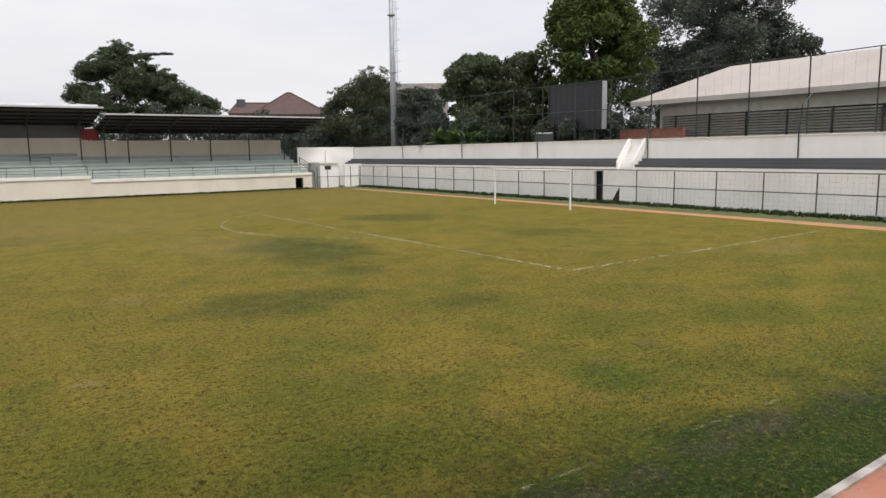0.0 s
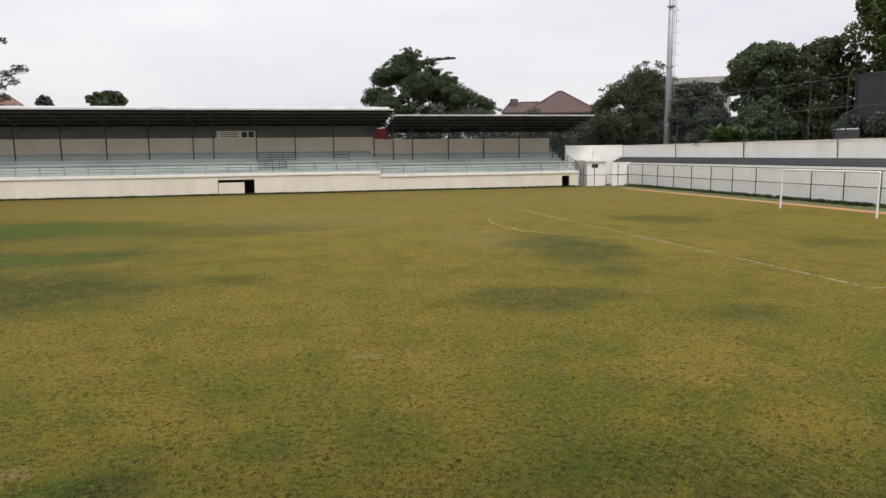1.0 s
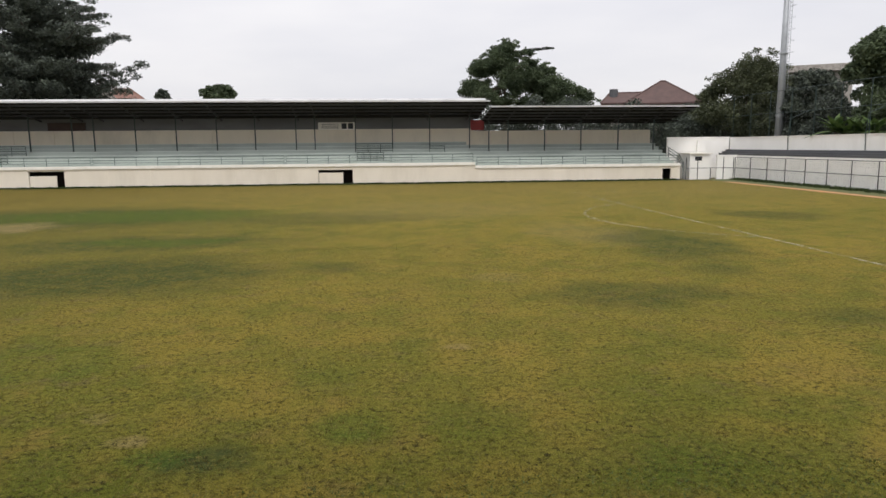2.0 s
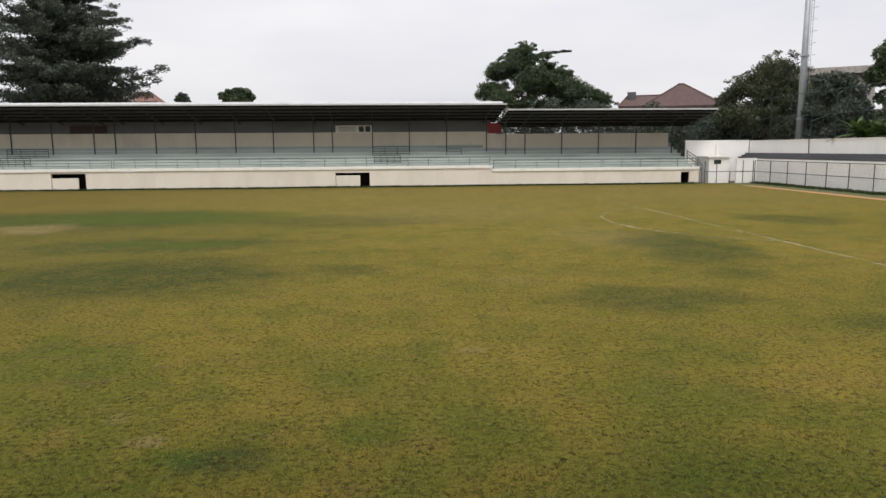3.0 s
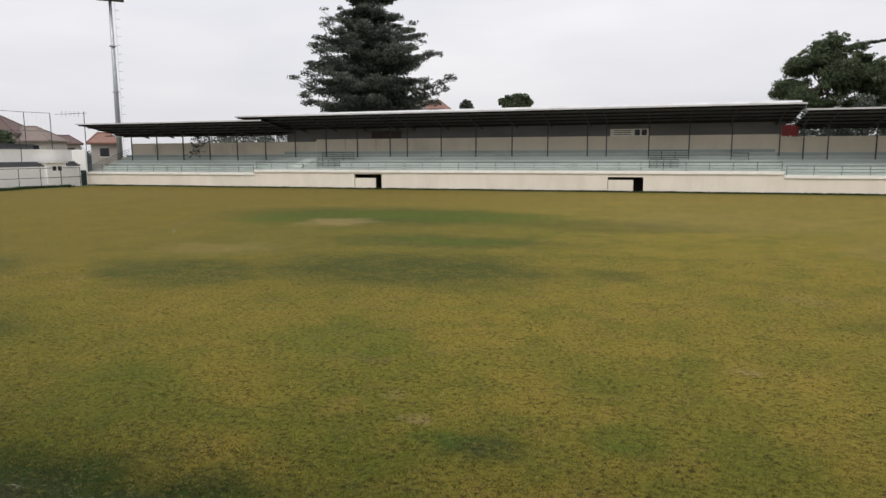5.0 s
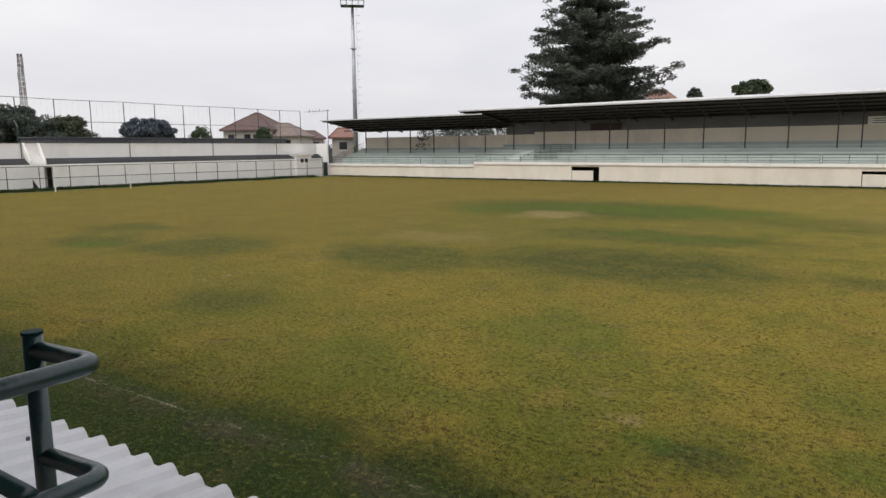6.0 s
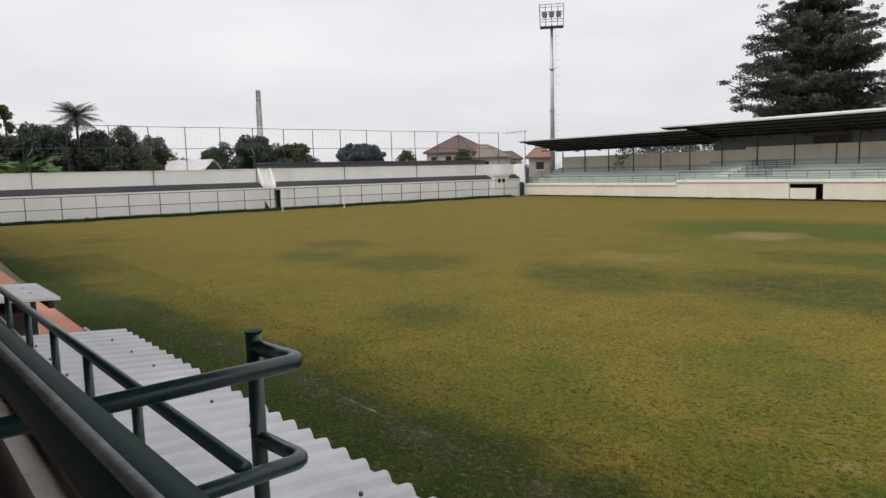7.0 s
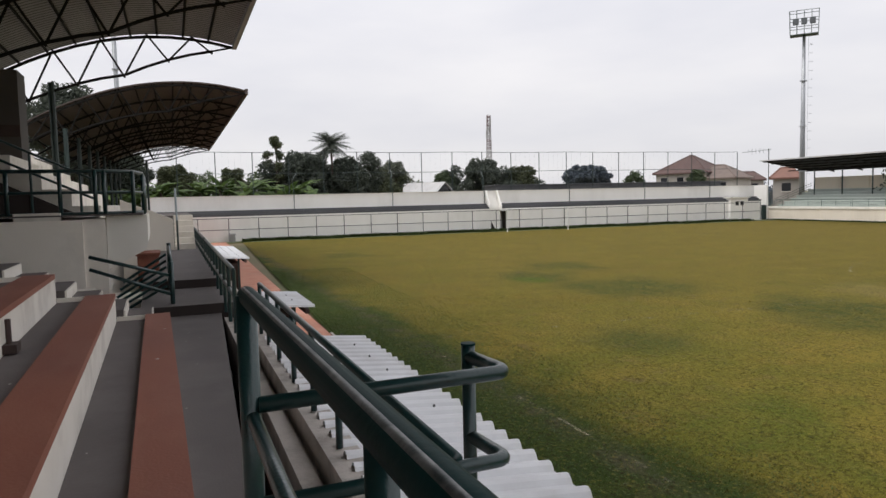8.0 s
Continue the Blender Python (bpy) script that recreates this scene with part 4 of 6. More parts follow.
def tree(az, far, el_top, half_deg, label, leaves, seed, kind="round", el_low=1.0, count=5200, size=0.42, name="tree", n=None, group="trees behind the stands"):
    g = random.Random(seed)
    if 30 < az < 70:                         # clear of the east terrace
        far = max(far, 42.5 / (math.sin(radians(az)) - math.tan(radians(half_deg))))
    x, y, _ = polar(az, far)
    top, low = height(el_top, far), max(0.5, height(el_low, far))
    rx = far * math.tan(radians(half_deg))
    t = thing(name, label, "tree", (x, y, -0.1), group=group)
    cz, rz = (top + low) / 2, (top - low) / 2
    rb = 0.30 * min(rx, rz)
    blobs = clumps(g, 0, 0, cz, rx - rb * 0.35, (rx - rb * 0.35) * 0.9, max(0.3, rz - rb * 0.35), int((n or 26) * 1.5), rb * 0.55, rb * 1.15)
    for a in range(11):                      # the crown reaches its outline all round
        ang = math.pi * (0.08 + 0.84 * a / 10)
        for yy in (-0.35, 0.35):
            blobs.append(((rx - rb * 0.75) * math.cos(ang) * g.uniform(0.78, 1.06), yy * rx * g.uniform(0.3, 1.0), cz + (rz - rb * 0.62) * math.sin(ang) * g.uniform(0.80, 1.05), rb * g.uniform(0.6, 0.9), rb * 0.8, rb * g.uniform(0.5, 0.7)))
    if kind == "round":
        blobs.append((0, 0, cz, rx * 0.7, rx * 0.7, rz * 0.72))
    tr = part("trunk", Shape().tube([(0, 0, -0.1), (0.1, 0.05, low * 0.6), (0, 0, cz)], 0.05 * top * 0.55, 9, 0.02 * top), BARK, t)
    part("limb", limbs(blobs, (0, 0), cz, 0.03 * top, g), BARK, tr)
    part("crown", crown(blobs, count, size, seed, 0.25), leaves, t, kind="stuff")
    return t


def tiered_tree(az, far, el_top, half_deg, label, leaves, seed, tiers=13, el_low=1.0, count=15000, group="trees behind the stands", size=0.40):
    """A tall tree with spreading, uneven, layered branches that turn up at their tips."""
    g = random.Random(seed)
    x, y, _ = polar(az, far)
    top, low = height(el_top, far), max(1.0, height(el_low, far))
    rx = far * math.tan(radians(half_deg))
    gap = (top - low) / tiers
    t = thing("tree", label, "tree", (x, y, -0.1), group=group)
    trunk = part("trunk", Shape().tube([(0, 0, -0.1), (0.2, 0, top * 0.4), (0, 0, top * 0.97)], top * 0.022, 9, 0.06), BARK, t)
    blobs, br = [], Shape()
    for k in range(tiers):
        f = k / (tiers - 1)
        reach = 1.04 * rx * (0.92 + 0.5 * f if f < 0.16 else (1.0 - (f - 0.16) / 0.9) ** 0.72) + 0.35
        arms = 10 if f < 0.6 else 7
        for a in range(arms):
            z = low + (top - low) * f + g.uniform(-0.6, 0.6) * gap
            ang = 2 * math.pi * (a + g.random()) / arms
            ln = reach * g.choice((0.62, 0.8, 0.92, 1.0, 1.08)) * g.uniform(0.92, 1.06)
            dx, dy = math.cos(ang), math.sin(ang)
            sag, up = g.uniform(0.02, 0.10) * ln, g.uniform(0.0, 0.16) * ln
            path = [(dx * ln * q, dy * ln * q, z - sag * math.sin(math.pi * q) + up * q ** 3) for q in (0.0, 0.35, 0.7, 1.0)]
            br.tube(path, 0.11, 5, 0.025)
            q = 0.25
            while q < 1.02:
                r = rx * g.uniform(0.085, 0.155) * (1.25 - 0.6 * q) * (1.0 - 0.35 * f)
                side = g.uniform(-0.10, 0.10) * ln
                blobs.append((dx * ln * q - dy * side, dy * ln * q + dx * side, z - sag * math.sin(math.pi * q) + up * q ** 3 + g.uniform(-0.2, 0.35), r * 1.35, r * 1.35, r * g.uniform(0.42, 0.7)))
                q += g.uniform(0.10, 0.19)
    for k in range(10):                      # dense heart of the crown
        f = k / 10
        r = rx * 0.66 * (1 - f) ** 0.75
        blobs.append((g.uniform(-0.3, 0.3), 0, low + (top - low) * f, r, r, gap * 0.8))
    part("limb", br, BARK, trunk)
    part("crown", crown(blobs, count, size, seed, 0.4, 0.15), leaves, t, kind="stuff")
    return t


def lobed_tree(far, label, leaves, seed, lobes, count, size=0.3, group="trees behind the stands"):
    """An uneven crown of several lobes: bearing, rise, half-width and half-height in degrees."""
    g = random.Random(seed)
    az0 = sum(q[0] for q in lobes) / len(lobes)
    x, y, _ = polar(az0, far)
    t = thing("tree", label, "tree", (x, y, -0.1), group=group)
    blobs, deg, c = [], far * math.tan(radians(1)), math.cos(radians(az0))
    for az, el, w, h in lobes:
        cx, cz = (az - az0) * deg, height(el, far)
        for _ in range(15):
            while True:
                p = [g.uniform(-1, 1) for _ in range(3)]
                if sum(q * q for q in p) < 1:
                    break
            r = deg * min(w, h) * g.uniform(0.42, 0.8)
            blobs.append((cx * c + p[0] * w * deg * 0.8, p[1] * w * deg * 0.6 - cx * math.sin(radians(az0)), cz + p[2] * h * deg * 0.72, r * 1.25, r * 1.25, r * 0.75))
        for _ in range(10):                  # small sprays stand out of the outline
            a, b = g.uniform(0, 2 * math.pi), g.uniform(-0.5, 1.4)
            r = deg * min(w, h) * g.uniform(0.12, 0.28)
            blobs.append((cx * c + math.cos(a) * math.cos(b) * w * deg * 1.15, math.sin(a) * math.cos(b) * w * deg - cx * math.sin(radians(az0)), cz + math.sin(b) * h * deg * 1.15, r * 1.4, r * 1.4, r * 0.8))
    top = max(b[2] for b in blobs)
    tr = part("trunk", Shape().tube([(0, 0, -0.1), (0.15, 0.05, top * 0.4), (0, 0, top * 0.8)], 0.34, 9, 0.12), BARK, t)
    part("limb", limbs(blobs, (0, 0), top * 0.75, 0.3, g, 18), BARK, tr)
    part("crown", crown(blobs, count, size, seed, 0.3, 0.3), leaves, t, kind="stuff")
    return t


tiered_tree(-24.0, 96, 14.0, 5.9, "tall dark tree with layered level branches behind the stand", LEAF_DARK, 11, 14, 3.6, 50000, size=0.36)
lobed_tree(99, "tall leafy tree with an uneven pointed crown behind the stand roof", LEAF_MID, 12,
           [(10.7, 7.9, 0.8, 0.6), (10.4, 6.9, 1.6, 0.9), (8.9, 6.2, 1.2, 1.0), (11.5, 5.6, 2.2, 1.2), (8.2, 4.6, 1.2, 0.9), (9.8, 4.0, 2.2, 0.9), (12.0, 7.4, 1.1, 0.35), (12.7, 6.5, 0.8, 0.4)], 22000)
lobed_tree(101, "rounded leafy crown beside a taller tree", LEAF_MID, 17,
           [(13.3, 5.0, 1.6, 1.2), (13.9, 6.0, 0.7, 0.5), (14.9, 4.5, 1.6, 0.9), (16.6, 4.0, 1.1, 0.7), (15.8, 3.4, 2.0, 0.7), (13.0, 3.6, 1.8, 0.8)], 14000)
tree(-12.2, 110, 4.95, 1.55, "small round tree crown showing above the roof", LEAF_MID, 15, el_low=3.0, count=1800)
tree(-16.3, 115, 4.5, 0.6, "small thin leafy tree crown showing above the roof", LEAF_DARK, 16, el_low=3.0, count=500)
br = Shape().tube([(0, 0, 0), (3.2, 0.3, 0.8), (5.6, 0.5, 1.0)], 0.09, 6, 0.02)
px, py, _ = polar(11.2, 99.5)
lb = solid("bare_branch", br, BARK, "long dark branch reaching out of the tree crown", "branch", (px, py, height(7.1, 99.5)))
part("leaf_spray", crown([(3.6, 0.3, 0.95, 0.7, 0.4, 0.18), (4.8, 0.4, 1.1, 0.6, 0.4, 0.16), (5.6, 0.5, 1.15, 0.4, 0.3, 0.12), (2.2, 0.2, 0.7, 0.8, 0.5, 0.3)], 420, 0.3, 5, 0.5, 0.2), LEAF_DARK, lb, kind="stuff")

# trees behind the east end
lobed_tree(92, "dense dark rounded tree behind the corner", LEAF_OLIVE, 21,
           [(29.6, 5.4, 1.7, 1.3), (27.8, 4.5, 1.6, 1.0), (26.5, 3.6, 0.9, 0.8), (29.5, 3.6, 2.6, 1.3), (31.2, 4.2, 1.2, 1.2), (28.0, 1.8, 3.2, 1.6), (30.5, 1.0, 2.2, 1.8)], 20000)
tree(33.4, 84, 5.3, 2.5, "dark bushy tree beside the floodlight mast", LEAF_DARK, 22, el_low=-1.5, count=5000)
tree(38.2, 76, 7.9, 3.0, "rounded green mango tree", LEAF_MID, 23, el_low=2.2, count=7500)
tree(42.0, 74, 7.9, 2.6, "leafy tree with an uneven crown", LEAF_OLIVE, 24, el_low=-1.0, count=6000)
tree(38.6, 66, 4.2, 3.0, "bushy green tree low behind the wall", LEAF_MID, 25, el_low=-1.0, count=6500)
tree(47.5, 72, 13.0, 4.6, "tall fresh green tree with a loose crown", LEAF_LIGHT, 26, "loose", el_low=1.5, count=13000, n=44)
tree(52.5, 96, 8.0, 4.0, "dark leafy tree behind the long building", LEAF_DARK, 27, el_low=-1.5, count=7000)
tree(56.4, 98, 12.7, 6.6, "broad dark spreading tree behind the long building", LEAF_DARK, 28, "loose", el_low=4.0, count=17000, n=50)
tree(62.0, 100, 8.0, 2.6, "dark tree crown beside the long roof", LEAF_DARK, 29, "loose", el_low=4.0, count=4000)
tree(47.0, 62, 3.6, 4.2, "dark shrubs behind the wall", LEAF_DARK, 30, el_low=-1.5, count=6500)
tree(33.0, 78, 3.0, 5.5, "dark shrubs behind the wall", LEAF_DARK, 31, el_low=-1.0, count=6500)
tree(25.6, 96, 3.2, 3.0, "dark shrubs behind the end of the stand", LEAF_DARK, 32, el_low=-1.0, count=4500)
# a thin tree with few leaf clumps on bare limbs
px, py, _ = polar(-84.6, 90)
tt = thing("tree", "thin straggling tree with bare limbs and few leaf clumps", "tree", (px, py, -0.1), group="trees behind the stands")
g = random.Random(43)
st, tips = Shape().tube([(0, 0, 0), (0.2, 0, 5.0), (0.0, 0.2, 9.0), (0.5, 0.1, 11.2)], 0.16, 7, 0.05), []
for k in range(9):
    z = 6.6 + 0.55 * k
    dx, dy = (-1 if k % 2 else 1) * g.uniform(1.3, 2.9), g.uniform(-1.2, 1.2)
    st.tube([(0.1, 0.1, z - 0.9), (dx * 0.5, dy * 0.5, z - 0.2), (dx, dy, z + 0.5)], 0.06, 5, 0.02)
    for q in (0.6, 0.85, 1.05):
        r = g.uniform(0.35, 0.65)
        tips.append((dx * q + g.uniform(-0.3, 0.3), dy * q, z + 0.5 * q + g.uniform(-0.2, 0.4), r, r, r * 0.7))
tips.append((0.5, 0.1, 11.5, 0.55, 0.5, 0.5))
part("trunk", st, BARK, tt)
part("crown", crown(tips, 900, 0.34, 43, 0.2, 0.1), LEAF_OLIVE, tt, kind="stuff")
# trees behind the west end
tree(-82.4, 92, 4.3, 2.6, "dark dense tree behind the white wall", LEAF_DARK, 41, el_low=-1.0, count=7000)
tree(-78.9, 94, 3.5, 2.4, "dark dense tree behind the white wall", LEAF_DARK, 42, el_low=-1.0, count=5000)
tree(-75.1, 105, 3.3, 1.7, "thin grey-green tree behind the white wall", LEAF_GREY, 44, "loose", el_low=0.6, count=1500, n=22, size=0.34)
tree(-67.6, 110, 3.3, 2.0, "dark bushy tree behind the white wall", LEAF_DARK, 45, "loose", el_low=-1.0, count=5000)
tree(-64.6, 112, 2.6, 1.9, "green bushy tree behind the white wall", LEAF_OLIVE, 46, "loose", el_low=-1.0, count=4500)
tree(-70.6, 112, 2.3, 1.6, "green bushy tree behind the white wall", LEAF_MID, 47, el_low=-1.0, count=3000)
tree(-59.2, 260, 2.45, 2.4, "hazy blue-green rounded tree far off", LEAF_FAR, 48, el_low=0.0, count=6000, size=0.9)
tree(-88.0, 86, 3.0, 1.6, "green shrubs and small trees behind the wall", LEAF_OLIVE, 49, "loose", el_low=-1.0, count=3200)
tree(-92.5, 86, 3.1, 2.0, "green shrubs and small trees behind the wall", LEAF_OLIVE, 50, "loose", el_low=-1.0, count=3600)
tree(-77.0, 98, 2.0, 3.0, "olive shrubs behind the wall", LEAF_OLIVE, 51, el_low=-1.0, count=5000)
tree(-99.5, 80, 9.0, 3.2, "dark tree crown rising behind the canopies", LEAF_DARK, 52, el_low=2.0, count=6000)
tree(-97.0, 84, 4.9, 4.0, "dark tree mass below the canopy", LEAF_DARK, 53, el_low=0.2, count=9000)
tree(-55.3, 150, 1.9, 1.0, "small green tree by a house", LEAF_MID, 54, el_low=-1.0, count=1500)
tree(-50.6, 118, 1.9, 0.8, "small green tree by a house", LEAF_MID, 55, el_low=-1.0, count=1500)


def scrub(az0, az1, far, el0, el1, label, leaves, seed, count, size=0.4):
    """A ragged row of bushes and small trees."""
    g = random.Random(seed)
    t = thing("scrub", label, "scrub", (0, 0, -0.05), group="scrub behind the walls")
    blobs, n = [], int(abs(az1 - az0) * far * 0.0175 / 0.9)
    st = Shape()
    for i in range(n):
        az = az0 + (az1 - az0) * (i + g.random()) / n
        d = far * g.uniform(0.97, 1.06)
        if az > 28:
            d = max(d, g.uniform(44.0, 47.5) / math.sin(radians(az)))
        x, y, _ = polar(az, d)
        top = height(el0 + (el1 - el0) * g.random() ** 1.5, d)
        st.tube([(x, y, 0), (x + g.uniform(-0.3, 0.3), y, top * 0.7)], 0.1, 5, 0.04)
        r = g.uniform(0.8, 1.5)
        z = top - r * 0.7
        while z > 0.3:
            blobs.append((x + g.uniform(-0.7, 0.7), y + g.uniform(-0.7, 0.7), z, r, r, r * 0.8))
            z -= r * 1.05
            r = g.uniform(0.9, 1.7)
    part("stems", st, BARK, t, kind="stuff")
    part("leaves", crown(blobs, count, size, seed, 0.2, 0.45), leaves, t, kind="stuff")
    return t


scrub(4.0, 19.0, 92, 2.2, 4.0, "dark scrub seen below the stand roof", LEAF_DARK, 201, 12000)
scrub(19.0, 33.0, 92, 1.6, 3.6, "dark scrub and low trees behind the corner", LEAF_DARK, 202, 11000)
scrub(31.0, 52.0, 76, 1.4, 3.4, "dark tangled scrub behind the white wall", LEAF_DARK, 203, 16000)
scrub(-38.0, -26.0, 100, 1.6, 2.9, "dark scrub seen below the stand roof", LEAF_DARK, 204, 5000)
scrub(-99.0, -84.0, 92, 1.2, 2.6, "green scrub and low trees behind the white wall", LEAF_MID, 205, 13000)
scrub(-85.0, -76.6, 92, 1.8, 4.2, "dark dense scrub and trees behind the white wall", LEAF_DARK, 206, 15000)
scrub(-77.0, -73.8, 100, 1.2, 2.9, "thin olive scrub behind the white wall", LEAF_OLIVE, 207, 2600)
scrub(-71.3, -62.6, 108, 0.9, 2.9, "dark bushy scrub behind the white wall", LEAF_DARK, 208, 10000)
scrub(-73.0, -70.5, 112, 0.8, 1.6, "green low scrub behind the white wall", LEAF_MID, 209, 1600)
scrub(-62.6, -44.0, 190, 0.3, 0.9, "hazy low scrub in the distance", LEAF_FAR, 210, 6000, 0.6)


def frond_plant(name, az, far, el_top, label, trunk_h, n, length, leaves, category, seed, droop=0.5, width=0.35, pinnate=True, group="", rise=(-0.1, 1.4)):
    g = random.Random(seed)
    x, y, _ = polar(az, far)
    t = thing(name, label, category, (x, y, -0.1), group=group)
    if trunk_h > 0.3:
        part("trunk", Shape().tube([(0, 0, 0), (0.25, 0.1, trunk_h * 0.5), (0.1, 0, trunk_h)], 0.19, 9, 0.13), BARK, t)
    s = Shape()
    for k in range(n):
        a = 2 * math.pi * k / n + g.uniform(-0.3, 0.3)
        up = g.uniform(*rise)
        ln = length * g.uniform(0.75, 1.1)
        d = Vector((math.cos(a), math.sin(a), 0))
        side = Vector((-d.y, d.x, 0))
        pts = []
        for i in range(9):
            f = i / 8
            pts.append(Vector((0.1, 0, trunk_h)) + d * ln * f * math.cos(up * (1 - f * 0.4)) + Vector((0, 0, ln * (f * math.sin(up) - droop * f * f))))
        for i in range(8):
            p, q = pts[i], pts[i + 1]
            w0 = width * math.sin(math.pi * (0.12 + 0.86 * i / 8))
            if pinnate:
                for j in range(3):
                    o = p + (q - p) * j / 3
                    for sg in (-1, 1):
                        tip = o + side * sg * w0 * 2.0 + (q - p) * 0.9 + Vector((0, 0, -w0 * 0.9))
                        s.poly([o, o + (q - p) * 0.22, tip])
            else:
                w1 = width * math.sin(math.pi * (0.12 + 0.86 * (i + 1) / 8))
                for sg in (-1, 1):
                    s.poly([p, q, q + side * sg * w1 + Vector((0, 0, -w1 * 0.3)), p + side * sg * w0 + Vector((0, 0, -w0 * 0.3))])
    part("fronds", s, leaves, t, kind="stuff")
    return t


frond_plant("palm_tree", -80.1, 92, 5.7, "coconut palm with a feathery crown", height(4.75, 92), 54, 2.8, LEAF_DARK, "palm", 61, 0.34, 0.40, rise=(-0.6, 1.5))
for k in range(24):
    az = -97 + 15.0 * k / 23 + rnd.uniform(-0.4, 0.4)
    frond_plant("banana_plant", az, 78 + rnd.uniform(-2, 3), 3, "green banana plant with broad arching leaves", rnd.uniform(3.8, 5.4), 12, rnd.uniform(2.6, 3.6), LEAF_BANANA, "banana plant", 70 + k, 0.5, 0.36, False, "banana plants")
for k in range(5):
    frond_plant("banana_plant", 34.9 + 0.6 * k, 71 + rnd.uniform(-1, 1), 3, "pale green banana plant behind the wall", rnd.uniform(4.4, 4.9), 14, rnd.uniform(2.0, 2.6), LEAF_BANANA, "banana plant", 90 + k, 0.35, 0.3, False, "banana plants")


# ---- houses and buildings outside ----
def hip_house(az, far, turn, w, d, eave, ridge, label, tile, name="house", ridge_len=0.35, wins=2, group="houses outside"):
    x, y, _ = polar(az, far)
    h = thing(name, label, "house", (x, y, -0.06), turn, group=group)
    part("wall", Shape().box(-w / 2 + 0.5, w / 2 - 0.5, -d / 2 + 0.5, d / 2 - 0.5, 0, eave - 0.004), HOUSEWALL, h)
    r = Shape()
    a, b, L = w / 2, d / 2, w * ridge_len / 2
    e, t = eave, ridge
    r.poly([(-a, -b, e), (a, -b, e), (L, 0, t), (-L, 0, t)]).poly([(a, b, e), (-a, b, e), (-L, 0, t), (L, 0, t)])
    r.poly([(a, -b, e), (a, b, e), (L, 0, t)]).poly([(-a, b, e), (-a, -b, e), (-L, 0, t)])
    r.box(-a, a, -b, b, e - 0.22, e - 0.005)
    ro = part("roof", r, tile, h)
    part("ridge_cap", Shape().tube([(-L, 0, t), (L, 0, t)], 0.14, 6), tile, ro)
    for sx, sy in ((1, 1), (1, -1), (-1, 1), (-1, -1)):
        part("ridge_cap", Shape().tube([(sx * L, 0, t), (sx * a, sy * b, e)], 0.12, 6), tile, ro)
    for i in range(wins):
        xx = -w / 2 + 0.5 + (w - 1) * (i + 0.5) / wins
        wi = part("window", Shape().box(xx - 0.6, xx + 0.6, -d / 2 + 0.44, -d / 2 + 0.5, eave - 2.0, eave - 0.8), WINDOWDARK, h)
        part("window_frame", Shape().box(xx - 0.68, xx + 0.68, -d / 2 + 0.42, -d / 2 + 0.498, eave - 2.1, eave - 2.0), CAP, wi)
    return h


TILE_GREY = mat("weathered_grey_brown_tile", (0.20, 0.155, 0.135), 0.8, (0.15, 0.115, 0.10), 1.2, 0.8, (0.09, 0.07, 0.06), 0.5, 0.4)
hip_house(22.9, 104, -20, 10.5, 9, height(3.1, 104), height(4.85, 104), "house with a hipped brown tile roof behind the stand", TILE, ridge_len=0.06)
hip_house(20.3, 106, -20, 7.5, 7, height(3.2, 106), height(4.05, 106), "lower hipped brown tile roof beside the house", TILE, ridge_len=0.7)
hip_house(-19.0, 125, 15, 6.5, 7, height(3.6, 125), height(4.4, 125), "house with an orange tile roof behind trees", ORANGE)
solid("gable_roof_house", Shape().prism([(-4, 0), (4, 0), (4, 9.0), (0.4, height(4.7, 118)), (-4, 11.0)], "y", -4, 4), HOUSEWALL, "grey rendered gable of a house behind trees", "house", polar(-20.6, 118, -0.06), 20)
hip_house(-51.0, 135, 25, 10.5, 9.5, height(1.55, 135), height(2.9, 135), "house with a hipped brown tile roof", TILE, wins=3, ridge_len=0.08)
hip_house(-48.9, 132, 25, 9, 8, height(1.1, 132), height(2.1, 132), "neighbouring house with a weathered tiled roof", TILE_GREY, ridge_len=0.2)
hip_house(-47.0, 150, 45, 7, 8, height(0.9, 150), height(1.5, 150), "far house with a tiled roof", TILE)
hip_house(-44.3, 114, 45, 4.5, 6, height(1.0, 112), height(1.75, 112), "small grey house with an orange roof", ORANGE, wins=1)
sx, sy, _ = polar(-72.2, 100)
s = thing("shed", "shed with a pale grey tin gable roof", "shed", (sx, sy, -0.06), 36)
z0, z1 = height(0.25, 100), height(1.42, 100)
part("wall", Shape().box(-2.6, 2.6, -3.0, 3.0, 0, z0), HOUSEWALL, s)
part("roof", Shape().prism([(-3.4, z0 - 0.15), (0, z1), (3.4, z0 - 0.15), (3.4, z0 - 0.28), (0, z1 - 0.13), (-3.4, z0 - 0.28)], "x", -3.6, 3.2), ROOFTOP, s, "pale ribbed tin sheet")
for k in range(12):
    part("rib", Shape().prism([(-3.42, z0 - 0.14), (0, z1 + 0.04), (0, z1 - 0.02), (-3.42, z0 - 0.2)], "x", -3.4 + 0.57 * k, -3.34 + 0.57 * k), LEDGE, s)
part("gable", Shape().prism([(-2.9, z0), (2.9, z0), (0, z1 - 0.25)], "x", 2.9, 3.0), WINDOWDARK, s)
# flat dark roof beyond the west wall
solid("low_roof", Shape().box(-79.5, -75.5, 33, 66, 4.1, 5.1).box(-79.7, -75.3, 32.8, 66.2, 5.1, 5.22).box(-79, -76, 34, 65, -0.05, 4.1), SLAB, "long low flat dark roof beyond the white wall", "building")
